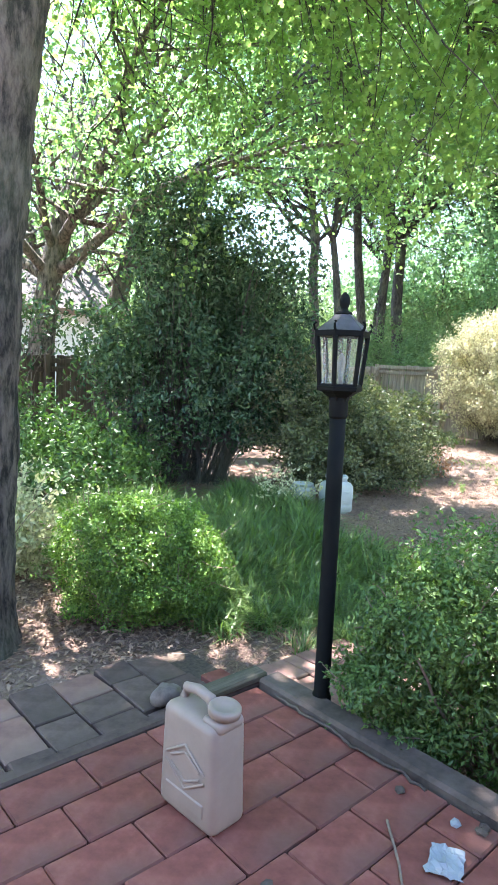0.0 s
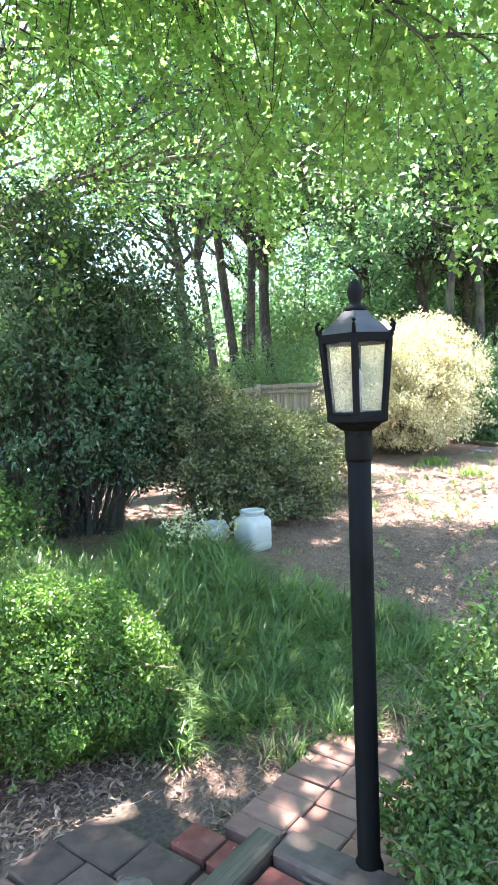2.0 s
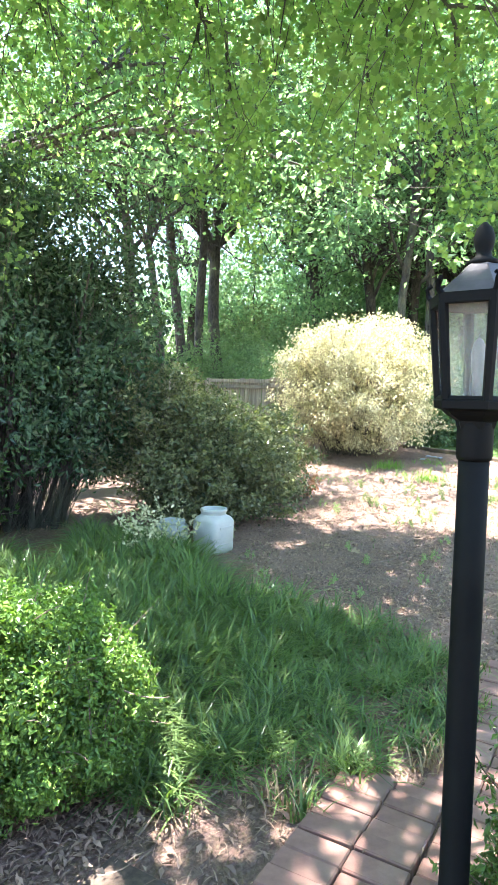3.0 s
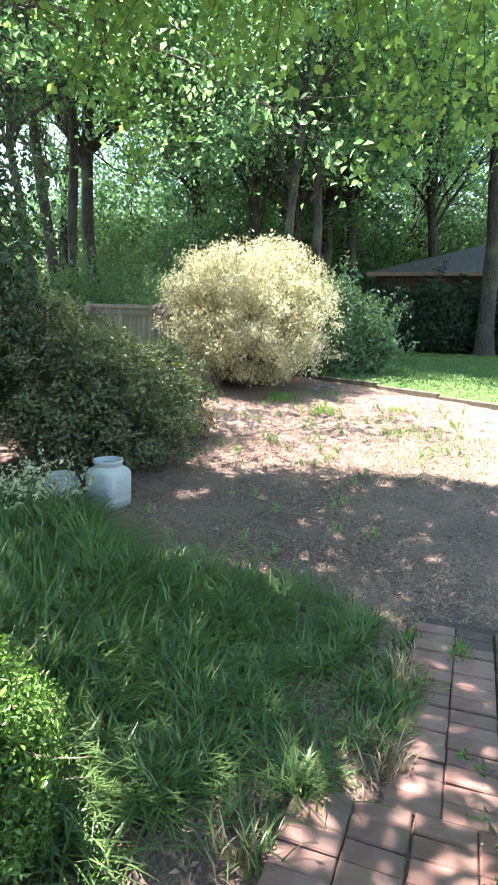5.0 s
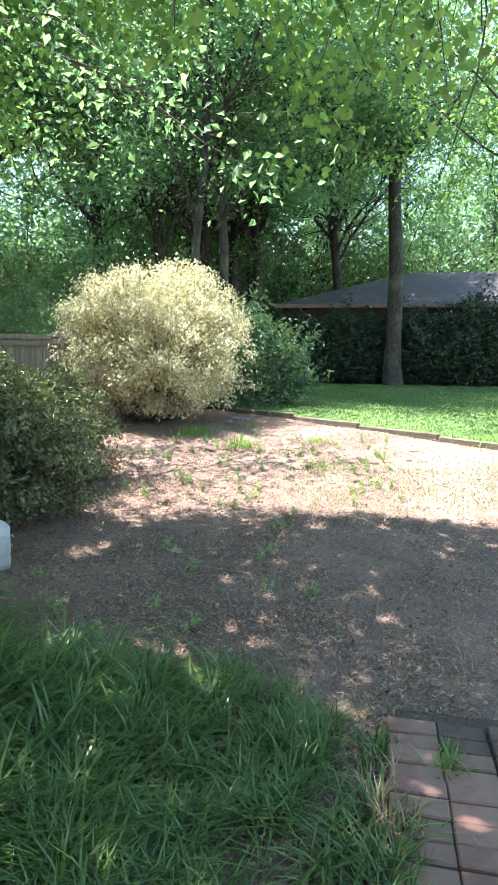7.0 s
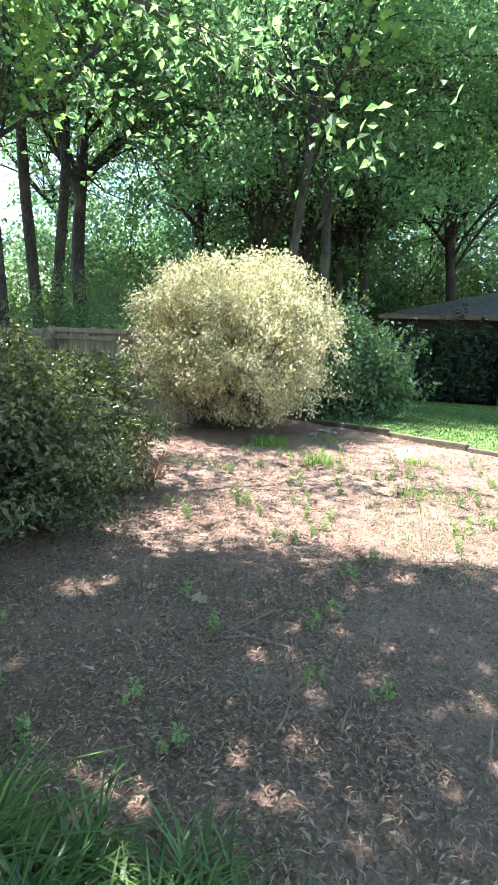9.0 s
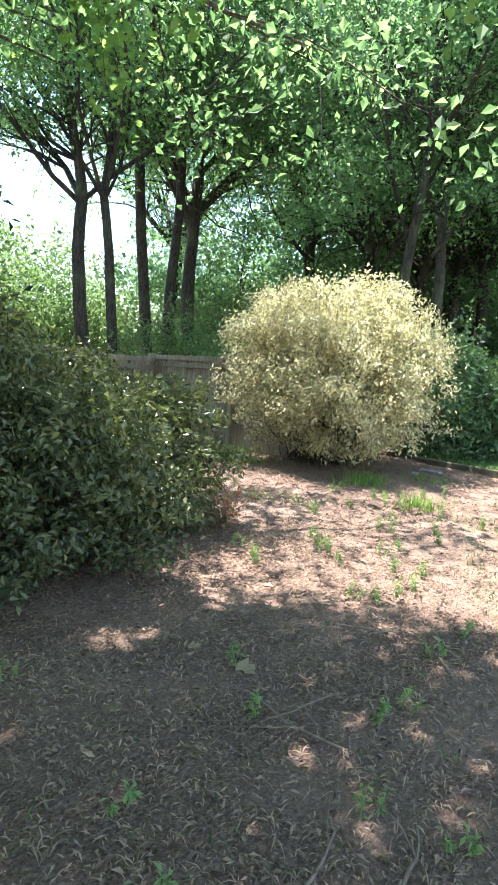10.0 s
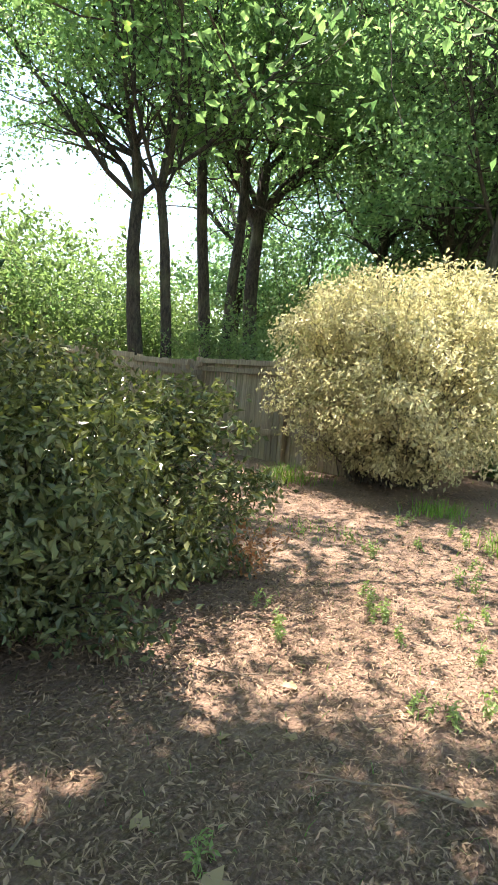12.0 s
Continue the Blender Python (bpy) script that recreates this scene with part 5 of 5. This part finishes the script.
def weed(at, rng, h, label, mat, n=26, name="weed"):
    e = thing(name, at, label, "weed", "weeds in the bare yard", "", rng.uniform(0, 360))
    b = Bag()
    st = Bag()
    for k in range(max(2, n // 8)):
        q, _ = limb_path((rng.normal(0, 0.03), rng.normal(0, 0.03), -0.01), (rng.normal(0, 0.3), rng.normal(0, 0.3), 1), h * rng.uniform(0.6, 1), rng, 5, 0.1)
        st.add(*tube(q, np.linspace(0.003, 0.001, len(q)), 4))
        b.add(*leaves(np.repeat(q[1:], 4, 0) + rng.normal(0, 0.006, (20, 3)), 0.030, rng, np.array([[0, 0, 1.0]]), 0.4, 0.2))
    child("foliage", b.mesh("foliage", mat), e)
    child("stalk", st.mesh("stalk", mat), e)
    return e


def tuft(at, rng, h, label, n=90, spread=0.10, mat=None):
    p = np.stack([rng.normal(0, spread, n), rng.normal(0, spread, n), np.full(n, -0.01)], 1)
    e = thing("grass_tuft", at, label, "grass tuft", "grass tufts in the bare yard")
    tagged(child("tuft_blade", mesh_from("tuft_blade", *blades(p, h, rng, 0.005, 0.7, 1.0), mat or L_WEED), e), "", "", "", "stuff")
    return e


build_grass()
build_litter()
wr = R(83)
w1 = weed((9.2, 4.0, 0.13), wr, 0.18, "small light green weed in the sunlit mulch", L_WEEDP)
w2 = weed((9.6, 4.5, 0.15), wr, 0.15, "small light green weed in the sunlit mulch", L_WEEDP)
for k in range(60):
    x, y = wr.uniform(8.3, 12.5), wr.uniform(2.4, 6.0)
    if not in_lawn(np.array([x]), np.array([y]))[0]:
        ob = copy_thing(w1 if k % 2 else w2, pose(x, y, float(terrain(x, y)), 0, 0, wr.uniform(0, 360)))
for k in range(12):
    x, y = wr.uniform(5.6, 8.2), wr.uniform(3.0, 5.4)
    copy_thing(w2, pose(x, y, float(terrain(x, y)), 0, 0, wr.uniform(0, 360)))
for x, y, h, n, sp in ((12.5, 5.75, 0.22, 160, 0.16), (11.6, 4.75, 0.20, 150, 0.15), (12.9, 8.0, 0.30, 200, 0.22), (11.0, 6.4, 0.06, 160, 0.28), (10.5, 3.4, 0.10, 90, 0.16), (12.2, 3.6, 0.14, 80, 0.14), (13.4, 5.2, 0.12, 80, 0.2), (4.75, 2.38, 0.14, 50, 0.04), (4.35, 2.55, 0.12, 40, 0.04), (3.9, 2.60, 0.10, 30, 0.03), (12.5, 1.0, 0.2, 100, 0.12)):
    tuft((x, y, float(terrain(x, y))), wr, h, "tuft of light green grass in the mulch", n, sp)


for k in range(22):
    x = wr.uniform(3.0, 5.1)
    y = (2.65 if x > 3.4 else 2.97) + wr.normal(0, 0.04) if k % 3 else (2.15 if x < 4.0 else 1.88) + wr.normal(0, 0.03)
    tuft((x, y, float(terrain(x, y))), wr, wr.uniform(0.08, 0.2), "small tuft of grass at the edge of the walk", 34, 0.045, L_GRASS if k % 2 else L_DRYGRASS)


def build_twigs():
    rng = R(84)
    for k in range(34):
        if k < 24:
            x, y = rng.uniform(5.2, 9.2), rng.uniform(2.6, 5.6)
        else:
            x, y = rng.uniform(2.2, 3.6), rng.uniform(3.1, 3.6)
        a = rng.uniform(0, 6.28)
        L = rng.uniform(0.18, 0.6)
        q, _ = limb_path((0, 0, 0), (math.cos(a), math.sin(a), 0), L, rng, 7, 0.16)
        q[:, 2] = np.abs(q[:, 2]) * 0.2 + 0.006
        b = Bag()
        b.add(*tube(q, np.linspace(rng.uniform(0.004, 0.009), 0.002, len(q)), 6))
        if L > 0.35:
            q2, _ = limb_path(q[3], (math.cos(a + 0.7), math.sin(a + 0.7), 0.05), L * 0.4, rng, 4, 0.15)
            b.add(*tube(q2, np.linspace(0.004, 0.0015, len(q2)), 5))
        ob = new("fallen_twig", b.mesh("fallen_twig", M_TWIG, True))
        ob.matrix_world = pose(x, y, float(terrain(x, y)) + 0.004)
        tagged(ob, "dry brown fallen twig on the mulch", "twig", "fallen twigs")
    for k in range(16):
        x, y = rng.uniform(4.8, 8.5), rng.uniform(2.8, 5.2)
        v, f = lobed(np.zeros((1, 3)), 0.085, rng, np.array([[0, 0, 1.0]]), 2.0, 0)
        ob = new("fallen_leaf", mesh_from("fallen_leaf", v, f, L_DRYGRASS))
        ob.matrix_world = pose(x, y, float(terrain(x, y)) + 0.016)
        tagged(ob, "dry tan fallen leaf on the mulch", "leaf", "fallen leaves")
    for k in range(5):
        bm = box_bm(-0.045, 0.045, -0.03, 0.03, 0, 0.03, 0.010, 2)
        for q in bm.verts:
            q.co += Vector((rng.normal(0, 0.01), rng.normal(0, 0.01), rng.normal(0, 0.005)))
        x, y = 14.0 + rng.normal(0, 0.25), 5.35 + rng.normal(0, 0.12)
        ob = part("pale_stone", bm, M_RAG, None)
        ob.matrix_world = pose(x, y, float(terrain(x, y)), 0, 0, rng.uniform(0, 360))
        tagged(ob, "small pale stone at the corner of the lawn", "stone", "pale stones")
    bm = bmesh.new()
    bmesh.ops.create_icosphere(bm, subdivisions=3, radius=0.075)
    for q in bm.verts:
        n = vnoise(np.array([q.co[:]]), 30, 91)[0] + 0.5 * vnoise(np.array([q.co[:]]), 70, 92)[0]
        q.co = Vector((q.co.x * 1.25, q.co.y * 0.9, max(-0.035, q.co.z * 0.75))) * (1 + 0.22 * n)
    ob = part("concrete_lump", bm, M_LUMP, None, "", True)
    ob.matrix_world = pose(1.99, 2.93, 0.175, 0, 0, 40)
    tagged(ob, "rough broken lump of grey concrete on the lower pavers", "concrete lump")
    # scrap, stick and cord on the patio
    bm = bmesh.new()
    bmesh.ops.create_grid(bm, x_segments=8, y_segments=8, size=0.5)
    for q in bm.verts:
        q.co = Vector((q.co.x * 0.13 + rng.normal(0, 0.004), q.co.y * 0.10 + rng.normal(0, 0.004), 0.006 + abs(rng.normal(0, 0.006))))
    bmesh.ops.solidify(bm, geom=bm.faces[:], thickness=0.002)
    ob = part("plastic_scrap", bm, M_RAG, None)
    ob.matrix_world = pose(1.97, 1.40, 0.302, 0, 0, 25)
    tagged(ob, "crumpled pale plastic scrap on red brick", "scrap")
    q = np.array([(2.235, 2.42, 0.31), (2.215, 2.25, 0.31), (2.23, 2.08, 0.31), (2.205, 1.95, 0.31), (2.22, 1.8, 0.31), (2.21, 1.62, 0.31)])
    u = np.linspace(0, 5, 26)
    q = np.stack([np.interp(u, range(6), q[:, j]) for j in range(3)], 1) + rng.normal(0, 0.006, (26, 3)) * np.array([1, 1, 0.2])
    ob = new("cord", mesh_from("cord", *tube(q, np.full(26, 0.006), 6), M_CURB, None, True))
    tagged(ob, "thin grey cord lying along the patio curb", "cord")
    q, _ = limb_path((1.98, 1.62, 0.306), (-0.9, -1, 0), 0.5, rng, 8, 0.06)
    q[:, 2] = 0.307
    ob = new("fallen_twig", mesh_from("fallen_twig", *tube(q, np.linspace(0.005, 0.003, len(q)), 6), M_TWIG, None, True))
    tagged(ob, "thin dark twig on red brick", "twig", "fallen twigs")
    for k in range(10):
        bm = bmesh.new()
        bmesh.ops.create_icosphere(bm, subdivisions=1, radius=0.018)
        for q in bm.verts:
            q.co = Vector((q.co.x * 1.3, q.co.y, q.co.z * 0.6 + 0.009)) + Vector((rng.normal(0, 0.002), rng.normal(0, 0.002), 0))
        ob = part("pebble", bm, M_CURB if k % 3 else M_RAG, None)
        ob.matrix_world = pose(2.16 + rng.normal(0, 0.04), rng.uniform(1.2, 1.7), 0.30, 0, 0, rng.uniform(0, 360)) if k < 6 else pose(rng.uniform(1.2, 2.0), rng.uniform(1.3, 2.4), 0.30)
        tagged(ob, "small pale pebble on the brick patio", "pebble", "pebbles on the patio")


build_twigs()

build_paving()
